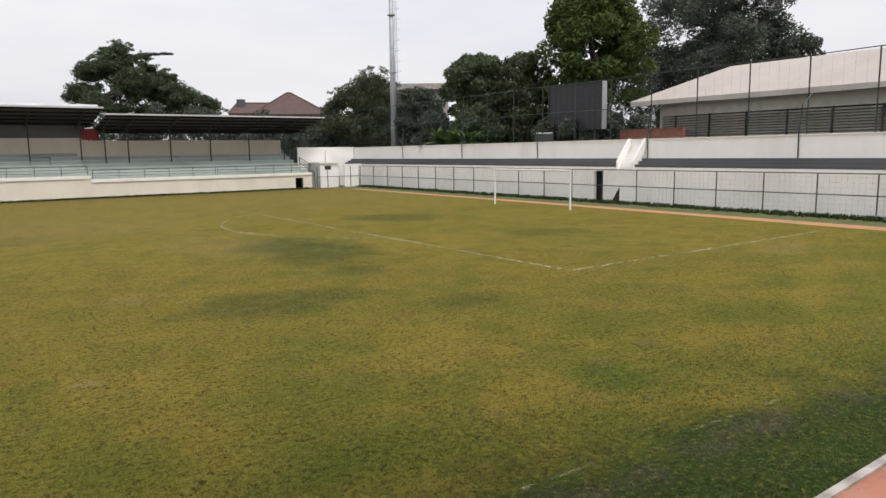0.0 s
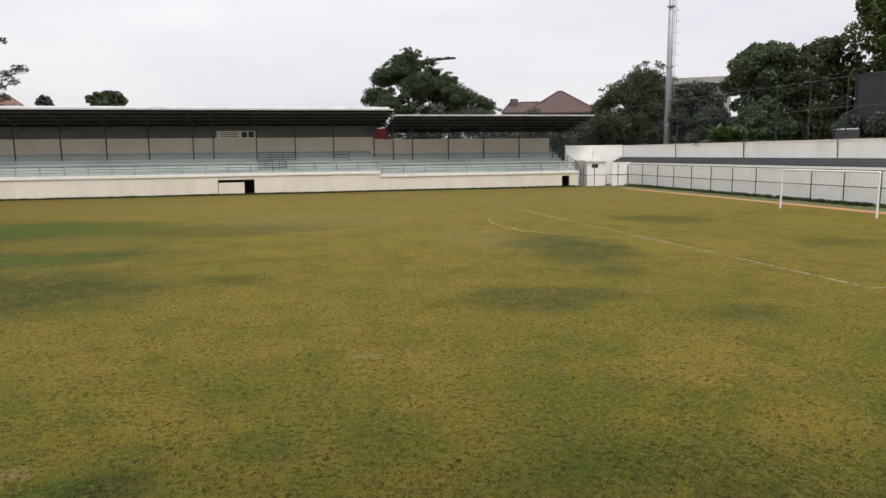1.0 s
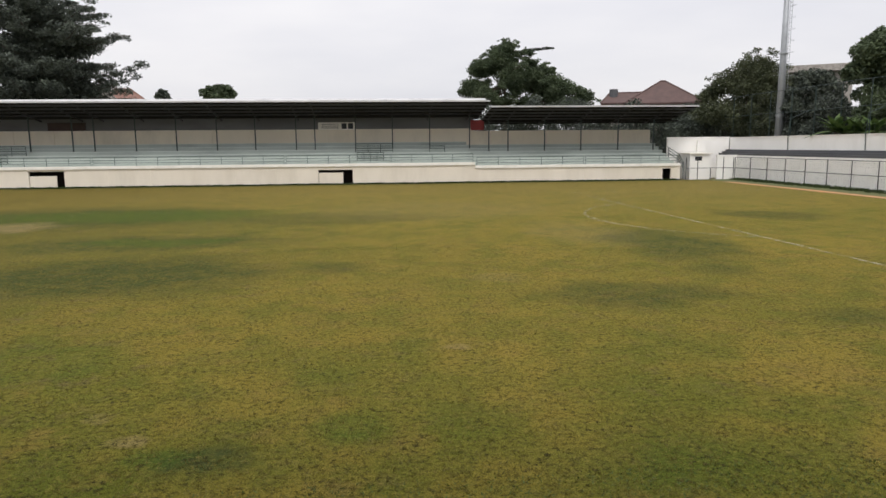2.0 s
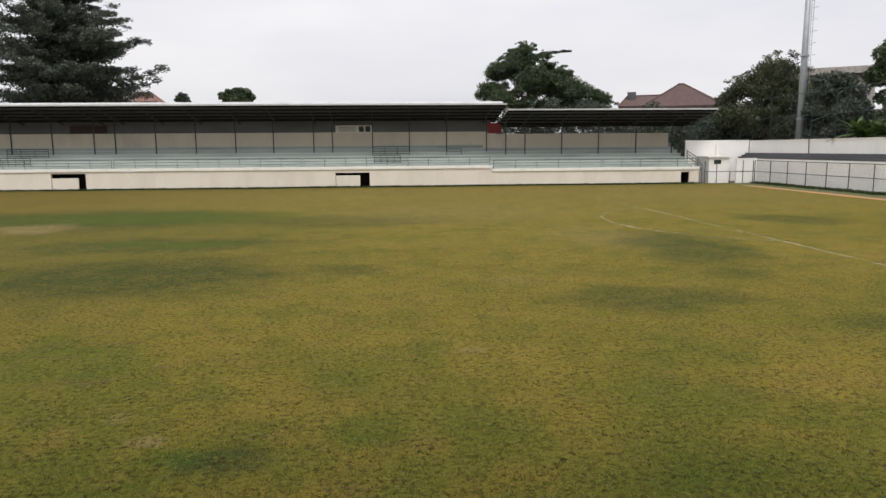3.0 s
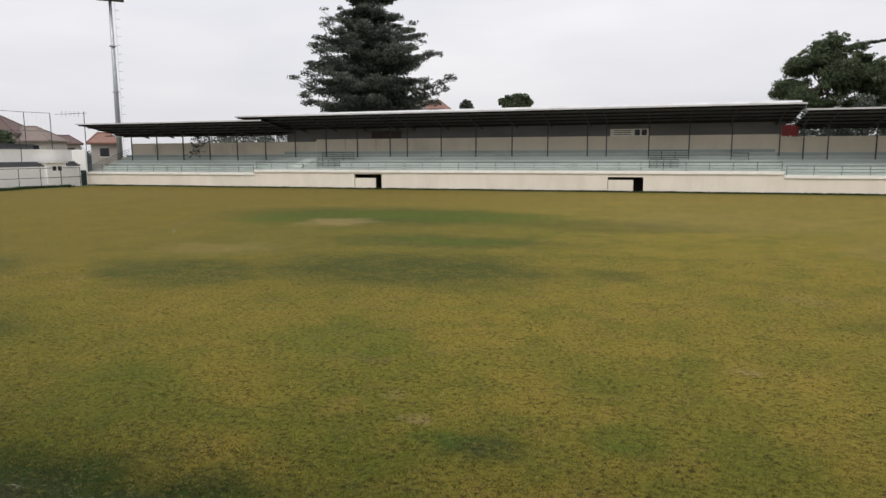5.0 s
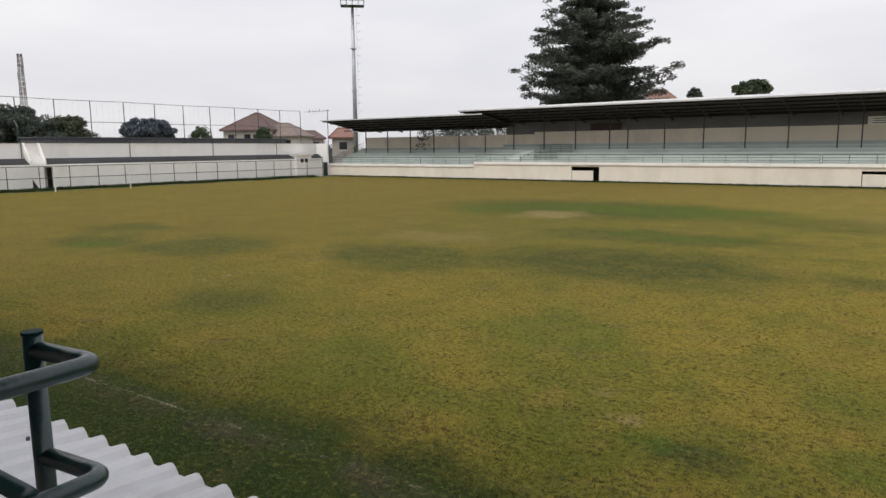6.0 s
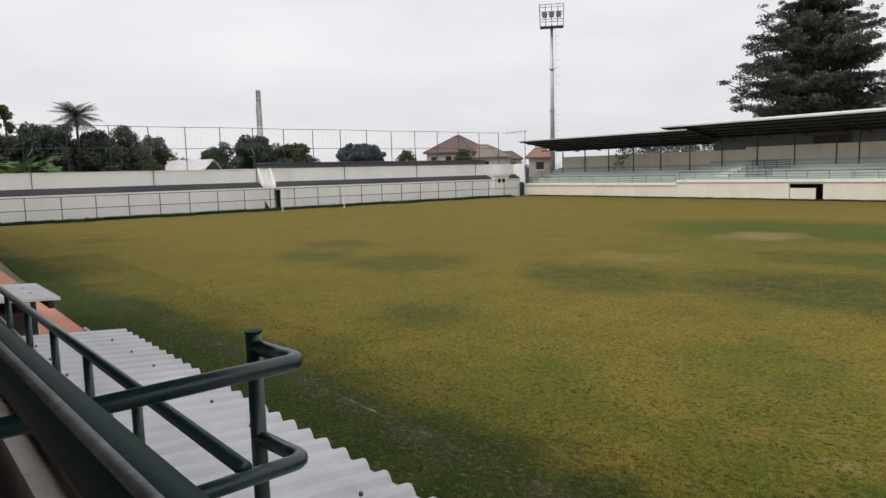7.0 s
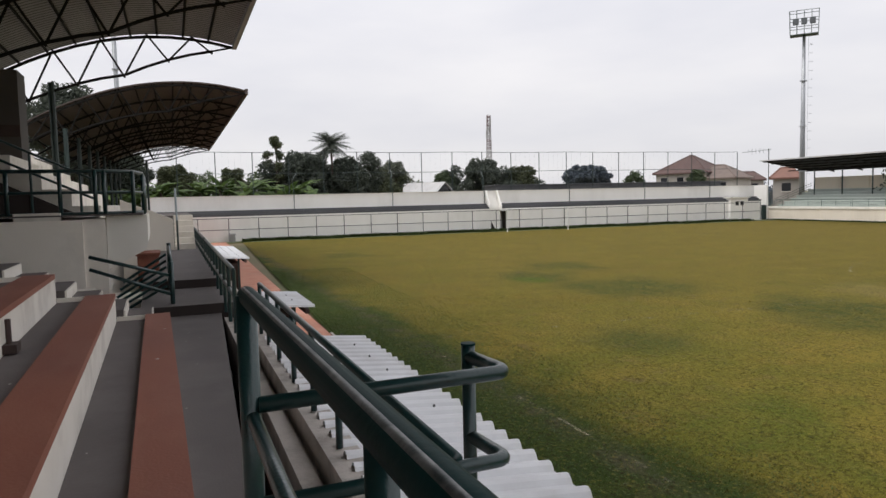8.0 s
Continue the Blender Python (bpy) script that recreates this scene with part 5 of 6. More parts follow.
# water tank, flat building by the mast
solid("water_tank", Shape().tube([(0, 0, 0), (0, 0, 1.0), (0, 0, 1.3)], 0.6, 12).tube([(-0.5, 0, -3), (-0.5, 0, 0)], 0.08, 6).tube([(0.5, 0, -3), (0.5, 0, 0)], 0.08, 6).tube([(0, 0.5, -3), (0, 0.5, 0)], 0.08, 6), SLAB,
      "dark round water tank on a stand", "water tank", polar(19.2, 105, height(3.6, 105)))
fb = thing("flat_roof_building", "grey concrete building with a flat overhanging roof", "building", polar(33.6, 100, -0.06), -33)
part("wall", Shape().box(-3.2, 3.6, -3, 3, 0, height(4.9, 100)), HOUSEWALL, fb)
part("roof", Shape().box(-4.2, 4.2, -4, 4, height(4.9, 100), height(5.35, 100)), LEDGE, fb)
for k in range(3):
    part("window", Shape().box(-2.6 + 2.0 * k, -1.4 + 2.0 * k, -3.06, -3.0, 8.3, 10.2), WINDOWDARK, fb)

# long building behind the east wall
lb2 = thing("long_building", "long building with a pale tin roof and louvred wall", "building")
part("wall", Shape().box(48.6, 60.0, -15, 37.2, -0.05, 3.3), LOUVRE, lb2)
part("upper_wall", Shape().box(48.62, 60.0, -15, 37.2, 6.35, 7.3), LOUVRE, lb2, "plain grey wall band under the eaves")
part("end_wall", Shape().box(48.62, 60.0, 36.9, 37.2, 3.3, 6.35), LOUVRE, lb2)
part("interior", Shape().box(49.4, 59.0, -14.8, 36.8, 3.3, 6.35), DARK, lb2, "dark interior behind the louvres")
slat_mesh = Shape().prism([(48.55, 0.0), (48.58, -0.03), (48.86, 0.10), (48.83, 0.13)], "y", -15, 37.0).mesh("slat", LOUVRE)
for k in range(15):
    part("slat", slat_mesh, LOUVRE, lb2, at=pose(0, 0, 3.40 + 0.195 * k))
stud_mesh = Shape().box(48.5, 48.62, -0.06, 0.06, 3.3, 6.35).mesh("stud", WINDOWDARK)
for k in range(17):
    part("stud", stud_mesh, WINDOWDARK, lb2, at=pose(0, -14 + 3.1 * k, 0))
part("gutter", Shape().box(47.75, 47.98, -15.5, 39.6, 7.28, 7.66), HOUSEWALL, lb2, "grey eaves board")
rf = Shape()
e = 7.66
rf.poly([(47.8, -16, e), (47.8, 39.8, e), (53.5, 34.0, 10.4), (53.5, -16, 10.4)]).poly([(47.8, 39.8, e), (61, 39.8, e), (53.5, 34.0, 10.4)]).poly([(61, 39.8, e), (61, -16, e), (53.5, -16, 10.4), (53.5, 34.0, 10.4)])
rf.poly([(47.8, -16, e - 0.02), (61, -16, e - 0.02), (61, 39.8, e - 0.02), (47.8, 39.8, e - 0.02)])
part("roof", rf, TINROOF, lb2)
solid("brick_wall", Shape().box(46.0, 46.25, 33.0, 39.2, -0.05, 5.2).box(45.95, 46.3, 33.0, 39.2, 5.2, 5.3), BRICKRED, "low red brick wall behind the white wall", "wall")
# scoreboard
sb = thing("scoreboard", "large black scoreboard panel on steel posts", "scoreboard", (44.0, 42.5, 0))
part("screen", Shape().box(0, 0.35, -3.1, 3.1, 5.45, 9.2), SCREEN, sb)
part("frame", Shape().box(-0.06, 0.41, -3.2, -3.1, 5.38, 9.28), GALV, sb, "pale edge strip")
part("frame", Shape().box(-0.06, 0.41, 3.1, 3.2, 5.38, 9.28).box(-0.06, 0.41, -3.1, 3.1, 9.2, 9.28).box(-0.06, 0.41, -3.1, 3.1, 5.38, 5.45), SCREEN, sb)
for y in (-2.2, 0, 2.2):
    part("post", Shape().box(0.1, 0.28, y - 0.1, y + 0.1, -0.05, 5.5), STEEL_DK, sb)
OFFICE_VAN = mat("dark_grey_car_paint", (0.05, 0.052, 0.056), 0.35)
# van and red-roof strips dimly seen behind the fence
px, py, _ = polar(42.6, 62)
px += 1.5
v = thing("parked_van", "dark grey van with a pale roof parked behind the fence", "van", (px, py, height(0.9, 62) - 1.5), 45)
part("body", Shape().prism([(-1.9, 0.3), (1.9, 0.3), (1.9, 1.1), (1.5, 1.9), (-1.9, 1.95)], "y", -0.8, 0.8), OFFICE_VAN, v)
part("roof", Shape().prism([(1.46, 1.9), (1.2, 2.03), (-1.7, 2.05), (-1.86, 1.96)], "y", -0.7, 0.7), HOUSEWALL, v, "pale grey roof")
part("windscreen", Shape().box(-1.5, 1.3, -0.83, -0.8, 1.15, 1.7), WINDOWDARK, v)
for xx in (-1.2, 1.2):
    part("wheel", Shape().tube([(xx, -0.85, 0.32), (xx, 0.85, 0.32)], 0.32, 12), WINDOWDARK, v)
solid("embankment", Shape().box(41.6, 48, py - 6, py + 10, -0.05, height(0.9, 62) - 1.5), VERGE, "raised overgrown ground behind the east wall", "ground", kind="structure")

# radio mast
tx, ty, _ = polar(-67.0, 230)
rm = thing("radio_mast", "red and white lattice radio mast far off", "mast", (tx, ty, -0.06))
th = height(6.75, 230)
for k in range(8):
    za, zb = th * k / 8, th * (k + 1) / 8
    wa, wb = 0.85 - 0.4 * k / 8, 0.85 - 0.4 * (k + 1) / 8
    sh = Shape()
    cs = [(1, 1), (1, -1), (-1, -1), (-1, 1)]
    for i, (a, b) in enumerate(cs):
        sh.tube([(a * wa, b * wa, za), (a * wb, b * wb, zb)], 0.11, 5)
        c, d = cs[(i + 1) % 4]
        for j in range(3):
            fa, fb = j / 3, (j + 1) / 3
            w0, w1 = wa + (wb - wa) * fa, wa + (wb - wa) * fb
            sh.tube([(a * w0, b * w0, za + (zb - za) * fa), (c * w1, d * w1, za + (zb - za) * fb)], 0.06, 4)
            sh.tube([(c * w0, d * w0, za + (zb - za) * fa), (a * w1, b * w1, za + (zb - za) * fb)], 0.06, 4)
    part("lattice", sh, MAST_RED if k % 2 else MAST_WHITE, rm)
for z, a in ((th * 0.93, 0.3), (th * 0.86, 2.2), (th * 0.8, 4.0)):
    part("antenna", Shape().box(0.5, 0.9, -0.25, 0.25, z - 1.2, z + 1.2), MAST_WHITE, rm, at=pose(0, 0, 0, 0, 0, math.degrees(a)))

solid("waste_bin", Shape().prism([(-0.35, 0.0), (0.35, 0.0), (0.42, 0.75), (-0.42, 0.75)], "y", -0.3, 0.3).box(-0.46, 0.46, -0.34, 0.34, 0.75, 0.83), GALV,
      "grey waste bin standing at the foot of the wall", "bin", (-68.9, 2.1, 0.0))

an = thing("antenna_mast", "thin pole with a small aerial at the end of the stand", "antenna", (-71.6, 70.4, 0.0))
part("pole", Shape().tube([(0, 0, -0.05), (0, 0, 9.3)], 0.05, 6), STEEL_DK, an)
part("boom", Shape().tube([(-3.4, -1.2, 9.0), (0.3, 0.1, 9.15)], 0.03, 5), STEEL_DK, an)
for k in range(5):
    part("element", Shape().tube([(-2.6 + 0.5 * k, -0.95 + 0.17 * k, 8.7), (-2.6 + 0.5 * k, -0.95 + 0.17 * k, 9.4)], 0.018, 4), STEEL_DK, an)


# ---- the near stand: walkway, tiers, rails, dugouts, canopies ----
NEAR = 2.4                                   # degrees by which the near stand is turned against the pitch
FLOOR = 2.15
TIER = 3.6                                   # and the seating tiers
wk = solid("floor", Shape().prism([(6, -0.34), (6, 0.10), (-1.9, 0.12), (-3.4, 0.18), (-10.2, 0.60), (-10.2, -0.34)], "z", -0.05, FLOOR), FLOORGREY,
           "grey painted concrete walkway behind the railing", "walkway", turn=TIER, kind="structure")
wk.name = "floor_walkway"
for k, (ua, ub) in enumerate(((-12.4, -10.2), (-19.0, -12.4), (-30.0, -19.0), (-62.0, -30.0))):
    z = FLOOR + 0.15 * min(k + 1, 2)
    st = solid("floor_step", Shape().box(ua, ub, -0.5, 0.95, -0.05, z), FLOORGREY, "grey painted walkway landing with a dark step edge", "walkway", turn=TIER, kind="structure")
    part("riser", Shape().box(ub, ub + 0.012, -0.34, 0.94, FLOOR - 0.1, z - 0.004), DARK, st, "dark step face")
tiers = thing("terrace_south", "worn concrete seating tiers with red seat strips", "terrace", turn=TIER, kind="structure")
for k in range(9):
    v0 = -0.14 if k == 0 else -0.12 - 0.585 * k
    v1 = -0.12 - 0.585 * (k + 1)
    z = 2.52 + 0.265 * k
    end = -8.15 + 0.03 * (k % 3)
    part("tread", Shape().box(end, 6, v1, v0 - 0.25, -0.05, z - 0.06), FLOORGREY, tiers, "grey painted foot space")
    part("seat_strip", Shape().box(end, 6, v0 - (0.26 if k == 0 else 0.30), v0 + 0.005, z - 0.05, z), REDSEAT, tiers, "worn red painted seat edge")
    part("riser", Shape().box(end, 6, v0 - 0.25, v0 - 0.002, -0.05, z - 0.052), RISER, tiers, "off-white painted riser")
    part("nosing", Shape().box(end - 0.02, end, v1 + 0.003, v0, 1.9, z - 0.01), RISER, tiers, "off-white painted end edge")
# aisle steps at the end of the tiers
ais = thing("aisle_stair", "small concrete aisle steps between the seating tiers", "stair", turn=TIER)
for k in range(15):
    v0 = -0.34 - 0.292 * k
    part("step", Shape().box(-9.25, -8.2, -5.0, v0, -0.05, 2.45 + 0.133 * k), FLOORGREY, ais)
    part("step_edge", Shape().box(-9.25, -8.2, v0 + 0.001, v0 + 0.02, 1.9, 2.44 + 0.133 * k), RISER, ais, "pale painted step face")


def bent(points, r=0.07, n=5):
    """Points with their corners rounded."""
    pts = [Vector(p) for p in points]
    out = [pts[0]]
    for a, b, c in zip(pts[:-2], pts[1:-1], pts[2:]):
        p, q = b + (a - b).normalized() * r, b + (c - b).normalized() * r
        out += [p * (1 - t) ** 2 + b * 2 * t * (1 - t) + q * t * t for t in [i / n for i in range(n + 1)]]
    return out + [pts[-1]]


# heavy railing of the stair head beside the camera
hr = thing("heavy_railing", "thick dark green painted pipe railing with worn top", "railing")
RT, RM = 3.475, 3.11
part("top_rail", Shape().tube([(-1.86, -0.080, RT), (1.6, 0.138, RT)], 0.0315, 20), RAILWORN, hr, "worn dark green top pipe", smooth=True)
# pale streak paints the sky's reflection along the worn pipe top
q0, q1 = (-1.84, -0.0885, RT + 0.0205), (1.58, 0.127, RT + 0.0205)
part("sheen_streak", Shape().tube([q0, q1], 0.0105, 10), WORN_SHEEN, hr, "thin pale streak for the sky's sheen on the worn pipe", smooth=True)
part("middle_rail", Shape().tube(bent([(-1.83, -0.08, RM - 0.03), (-1.2, -0.05, RM - 0.03), (1.6, 0.11, RM - 0.03)]), 0.023, 16), RAIL, hr, smooth=True)
part("corner_post", Shape().tube([(-1.82, -0.085, FLOOR - 0.02), (-1.82, -0.085, RT + 0.005)], 0.034, 18), RAIL, hr, smooth=True)
part("inner_post", Shape().tube([(-0.42, 0.018, FLOOR - 0.02), (-0.42, 0.018, RT - 0.02)], 0.025, 18), RAIL, hr, smooth=True)
part("inner_post", Shape().tube([(1.4, 0.1, FLOOR - 0.02), (1.4, 0.1, RT - 0.01)], 0.03, 18), RAIL, hr, smooth=True)
B_U, B_L = 3.12, 2.782
part("end_post", Shape().tube([(-2.15, 0.81, 1.9), (-2.15, 0.81, B_U + 0.05)], 0.0285, 18), RAIL, hr, smooth=True)
part("post_cap", Shape().tube([(-2.15, 0.81, B_U + 0.05), (-2.15, 0.81, B_U + 0.058)], 0.031, 18), RAILWORN, hr, "worn flat steel cap")
for z in (B_U, B_L):
    part("return_pipe", Shape().tube(bent([(-1.80, -0.06, z), (-1.86, 0.852, z), (-2.15, 0.812, z)], 0.055, 6), 0.0275, 18), RAIL, hr, smooth=True)
part("foot", Shape().box(-2.24, -2.06, 0.72, 0.90, 1.86, 1.905), LEDGE, hr)

# ledge and long outer railing
lg = solid("ledge", Shape().box(-62, 0.8, 0.42, 0.54, 1.2, 2.08).box(-62, 0.8, 0.54, 0.60, 1.2, 1.98).box(-62, 0.8, 0.60, 0.82, 1.2, 2.20), LEDGE,
           "weathered concrete ledge below the outer railing", "ledge", turn=NEAR, kind="structure")
solid("wall_south_front", Shape().box(-62, 6, 0.40, 0.58, -0.05, 1.5).box(-62, 6, -0.3, 0.4, -0.05, 0.9), BROWNBEAM, "dark brown front wall of the near stand", "wall", turn=NEAR, kind="structure")
orl = thing("outer_railing", "long dark green pipe railing along the ledge", "railing", turn=NEAR)
VC = 0.70
part("top_rail", Shape().tube([(-7.9, VC, 2.81), (-1.83, VC + 0.02, 2.81)], 0.026, 12), RAIL, orl, smooth=True)
part("middle_rail", Shape().tube([(-7.9, VC, 2.52), (-2.05, VC, 2.52)], 0.02, 10), RAIL, orl, smooth=True)
pm = Shape().tube([(0, 0, 0), (0, 0, 0.6)], 0.023, 10).mesh("upright", RAIL, True)
for u in (-2.9, -3.75, -4.6, -5.5, -6.4, -7.2, -7.9):
    part("upright", pm, RAIL, orl, at=pose(u, VC, 2.21))
for a, b, z in ((-16.5, -8.4, 2.95), (-27, -16.9, 2.95), (-44, -27.4, 3.0)):
    seg = thing("outer_railing", "dark green steel railing of close uprights along the walkway", "railing", turn=NEAR, group="outer railings")
    for zz in (z, z - 0.33):
        part("rail", Shape().tube([(a, 0.45, zz), (b, 0.45, zz)], 0.028, 8), RAIL, seg)
    up = Shape().tube([(0, 0, 0), (0, 0, z - 2.15)], 0.026, 8).mesh("upright", RAIL)
    n = int((b - a) / 0.9)
    for i in range(n + 1):
        part("upright", up, RAIL, seg, at=pose(a + (b - a) * i / n, 0.45, 2.155))


def dugout(u0, u1, v0, v1, z_out, z_in, n_posts, label):
    """Shelter roofed with corrugated sheet."""
    d = thing("dugout", label, "dugout", turn=NEAR, group="dugouts")
    pitch, pts = 0.21, []
    n = int((u1 - u0) / pitch)
    for i in range(n):
        a = u0 + i * pitch
        pts += [(a, 0.0), (a + 0.10, 0.004), (a + 0.135, 0.046), (a + 0.165, 0.052), (a + 0.19, 0.034)]
    pts.append((u0 + n * pitch, 0.0))
    s = Shape()
    for (a, za), (b, zb) in zip(pts[:-1], pts[1:]):
        s.poly([(a, v0, z_in + za), (b, v0, z_in + zb), (b, v1, z_out + zb), (a, v1, z_out + za)])
        s.poly([(a, v1, z_out + za), (b, v1, z_out + zb), (b, v1, z_out + zb - 0.006), (a, v1, z_out + za - 0.006)])
    part("roof_sheet", s, CORR, d)
    part("edge_beam", Shape().box(u0, u1 - 0.05, v1 - 0.16, v1 - 0.10, z_out - 0.09, z_out - 0.012), BROWNBEAM, d)
    # added dark box stands in for the shade below the sheet
    part("under_shade_box", Shape().box(u0 + 0.1, u1 - 0.2, v0 + 0.15, v1 - 0.3, 0.02, z_out - 0.12), BROWNBEAM, d, "dark brown box standing for the shade under the roof")
    for i in range(n_posts):
        u = u0 + 0.1 + (u1 - u0 - 0.3) * i / max(1, n_posts - 1)
        part("post", Shape().box(u - 0.03, u + 0.03, v1 - 0.36, v1 - 0.30, 0.02, z_out + 0.02), STEEL_DK, d)
    for v in (v0 + 0.25, (v0 + v1) / 2, v1 - 0.3):
        z = z_in + (z_out - z_in) * (v - v0) / (v1 - v0) + 0.057
        sc = Shape()
        for i in range(0, n, 3):
            sc.box(u0 + i * pitch + 0.14, u0 + i * pitch + 0.155, v, v + 0.015, z - 0.01, z + 0.012)
        part("screws", sc, SLAB, d, "dark roofing screws", kind="stuff")
    return d


dugout(-7.75, -0.3, 0.70, 1.90, 2.08, 2.19, 4, "team dugout roofed with white corrugated sheet below the railing")
dugout(-12.5, -10.5, 0.8, 1.86, 2.06, 2.14, 2, "small dugout roofed with white corrugated sheet")
dugout(-27.5, -21.0, 0.8, 1.9, 2.06, 2.14, 3, "far dugout roofed with white corrugated sheet")

# stair well railing beyond the tiers
sw = thing("stairwell_railing", "dark green railing with sloping bars round a stair well", "railing", turn=TIER)
part("corner_post", Shape().tube([(-10.5, -0.06, 2.1), (-10.5, -0.06, 2.93)], 0.035, 10), RAIL, sw, smooth=True)
part("corner_post", Shape().tube([(-12.3, -0.06, 2.1), (-12.3, -0.06, 3.12)], 0.035, 10), RAIL, sw, smooth=True)
for za, zb in ((3.06, 2.72), (2.88, 2.44)):
    part("rail", Shape().tube([(-10.5, -1.15, za), (-10.5, -0.06, zb)], 0.026, 10), RAIL, sw, smooth=True)
part("top_rail", Shape().tube([(-10.5, -0.06, 2.90), (-12.3, -0.06, 3.06)], 0.026, 10), RAIL, sw, smooth=True)
for k in range(6):
    part("slope_bar", Shape().tube([(-11.2, -1.0 + 0.05 * k, 2.02 + 0.115 * k), (-11.2, -0.12, 2.50 + 0.10 * k)], 0.022, 8), RAIL, sw)
solid("stairwell_wall", Shape().box(-12.6, -11.5, -1.1, -0.35, -0.05, 2.28).box(-11.5, -9.3, -1.6, -1.15, -0.05, 2.5), RISER, "off-white wall at the head of a stair well", "wall", turn=TIER)
solid("red_block", Shape().box(-15.2, -14.4, -0.62, -0.22, -0.05, 2.78).box(-15.25, -14.35, -0.65, -0.19, 2.78, 2.83), REDSEAT, "red painted concrete seat block beside the stair well", "seat", turn=TIER)

# raised box of the grandstand with a curved balcony railing
bx = thing("balcony_box", "beige rendered grandstand box with a projecting rounded balcony", "balcony", turn=TIER)
part("front_wall", Shape().box(-24, -12.95, -8.0, -1.42, -0.05, 3.55), NEARWALL, bx)
part("pier", Shape().box(-14.2, -13.0, -1.42, -1.06, -0.05, 3.56), NEARWALL, bx)
part("balcony_front", Shape().prism([(-1.05, 2.66), (-0.42, 2.98), (-0.38, 3.12), (-0.38, 3.61), (-1.05, 3.61)], "x", -17.0, -13.04), CAP, bx, "pale balcony front with a slanting underside")
part("kerb", Shape().box(-13.2, -12.94, -2.45, -1.75, 3.55, 3.68), RISER, bx)
part("floor_slab", Shape().box(-17.0, -12.93, -8.0, -0.44, 3.612, 3.64), FLOORGREY, bx)
brl = thing("balcony_railing", "dark green pipe railing curving round the balcony", "railing", turn=TIER)
path = [(-13.1, -6.0), (-13.1, -1.15), (-13.4, -0.60), (-14.2, -0.45), (-16.9, -0.45)]
for z, r in ((3.66, 0.026), (4.03, 0.026), (4.40, 0.034)):
    part("rail", Shape().tube(bent([(u, v, z) for u, v in path], 0.25, 6), r, 8), RAIL, brl, smooth=True)
for u, v in ((-13.1, -2.55), (-13.1, -1.75), (-13.1, -1.2), (-13.15, -1.06), (-13.4, -0.60), (-14.2, -0.45), (-15.1, -0.45), (-16.0, -0.45), (-16.9, -0.45), (-13.1, -3.6)):
    part("post", Shape().tube([(u, v, 3.60), (u, v, 4.41)], 0.036, 8), RAIL, brl, smooth=True)
pb = thing("upper_steps", "cream painted upper tiers of the grandstand", "terrace", turn=TIER)
for k in range(7):
    part("tier", Shape().box(-30, -17.9, -9.0, -1.45 - 0.6 * k, -0.05, 3.80 + 0.40 * k), RISER, pb)
hrail = thing("stair_handrail", "dark green handrail sloping up the grandstand stair", "railing", turn=NEAR)
for z in (0.0, 0.45):
    part("bar", Shape().tube([(-17.6, -1.9, 3.95 + z), (-17.6, -6.5, 6.2 + z)], 0.03, 8), RAIL, hrail)
for k in range(5):
    part("post", Shape().tube([(-17.6, -2.2 - k, 3.5), (-17.6, -2.2 - k, 4.55 + 0.49 * k)], 0.03, 8), RAIL, hrail)
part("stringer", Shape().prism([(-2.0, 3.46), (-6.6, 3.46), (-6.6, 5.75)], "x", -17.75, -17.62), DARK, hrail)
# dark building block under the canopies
# added to block the sky; undercover shade is put into its colour
solid("wall_south_back", Shape().box(-64, 8, -8.6, -8.3, -0.05, 7.0), DARK, "added back wall blocking the sky, dark for the shade below the canopies", "wall", turn=NEAR, kind="structure")
OFFICE = mat("dim_grey_office_wall", (0.10, 0.088, 0.080), 0.85, (0.07, 0.062, 0.056), 0.6, 0.8)
tw = thing("stair_tower", "dark block of offices behind the tiers", "building", turn=NEAR)
part("wall", Shape().box(-21.0, -20.0, -9.6, -3.75, 3.4, 7.3), OFFICE, tw)
part("band", Shape().box(-20.0, -19.95, -9.6, -3.75, 5.6, 5.9), BROWNBEAM, tw)
# far part of the near stand: blocks and end walls down to the west wall
es = thing("end_steps", "cream flank wall and steps where the walkway rises", "stair", turn=NEAR)
part("wall", Shape().prism([(-1.6, -0.05), (-0.22, -0.05), (-0.22, 3.36), (-0.36, 3.42), (-1.6, 3.95)], "x", -21.15, -20.95), NEARWALL, es)
for k in range(6):
    part("step", Shape().box(-21.2 - 0.30 * (k + 1), -21.2 - 0.30 * k, -0.21, 0.36, 1.9, 2.45 + 0.165 * (k + 1)), RISER, es)
part("landing", Shape().box(-31.0, -23.0, -0.9, 0.36, -0.05, 3.43), FLOORGREY, es)
stp = thing("step_railing", "dark green pipe handrail beside the end steps", "railing", turn=NEAR)
for z in (0.45, 0.85):
    part("rail", Shape().tube([(-20.9, -0.12, 2.45 + z), (-23.0, -0.12, 3.43 + z), (-26.0, -0.12, 3.43 + z)], 0.028, 8), RAIL, stp)
for u, zf in ((-20.9, 2.45), (-21.95, 2.94), (-23.0, 3.43), (-24.5, 3.43), (-26.0, 3.43)):
    part("post", Shape().tube([(u, -0.12, zf - 0.03), (u, -0.12, zf + 0.87)], 0.028, 8), RAIL, stp)


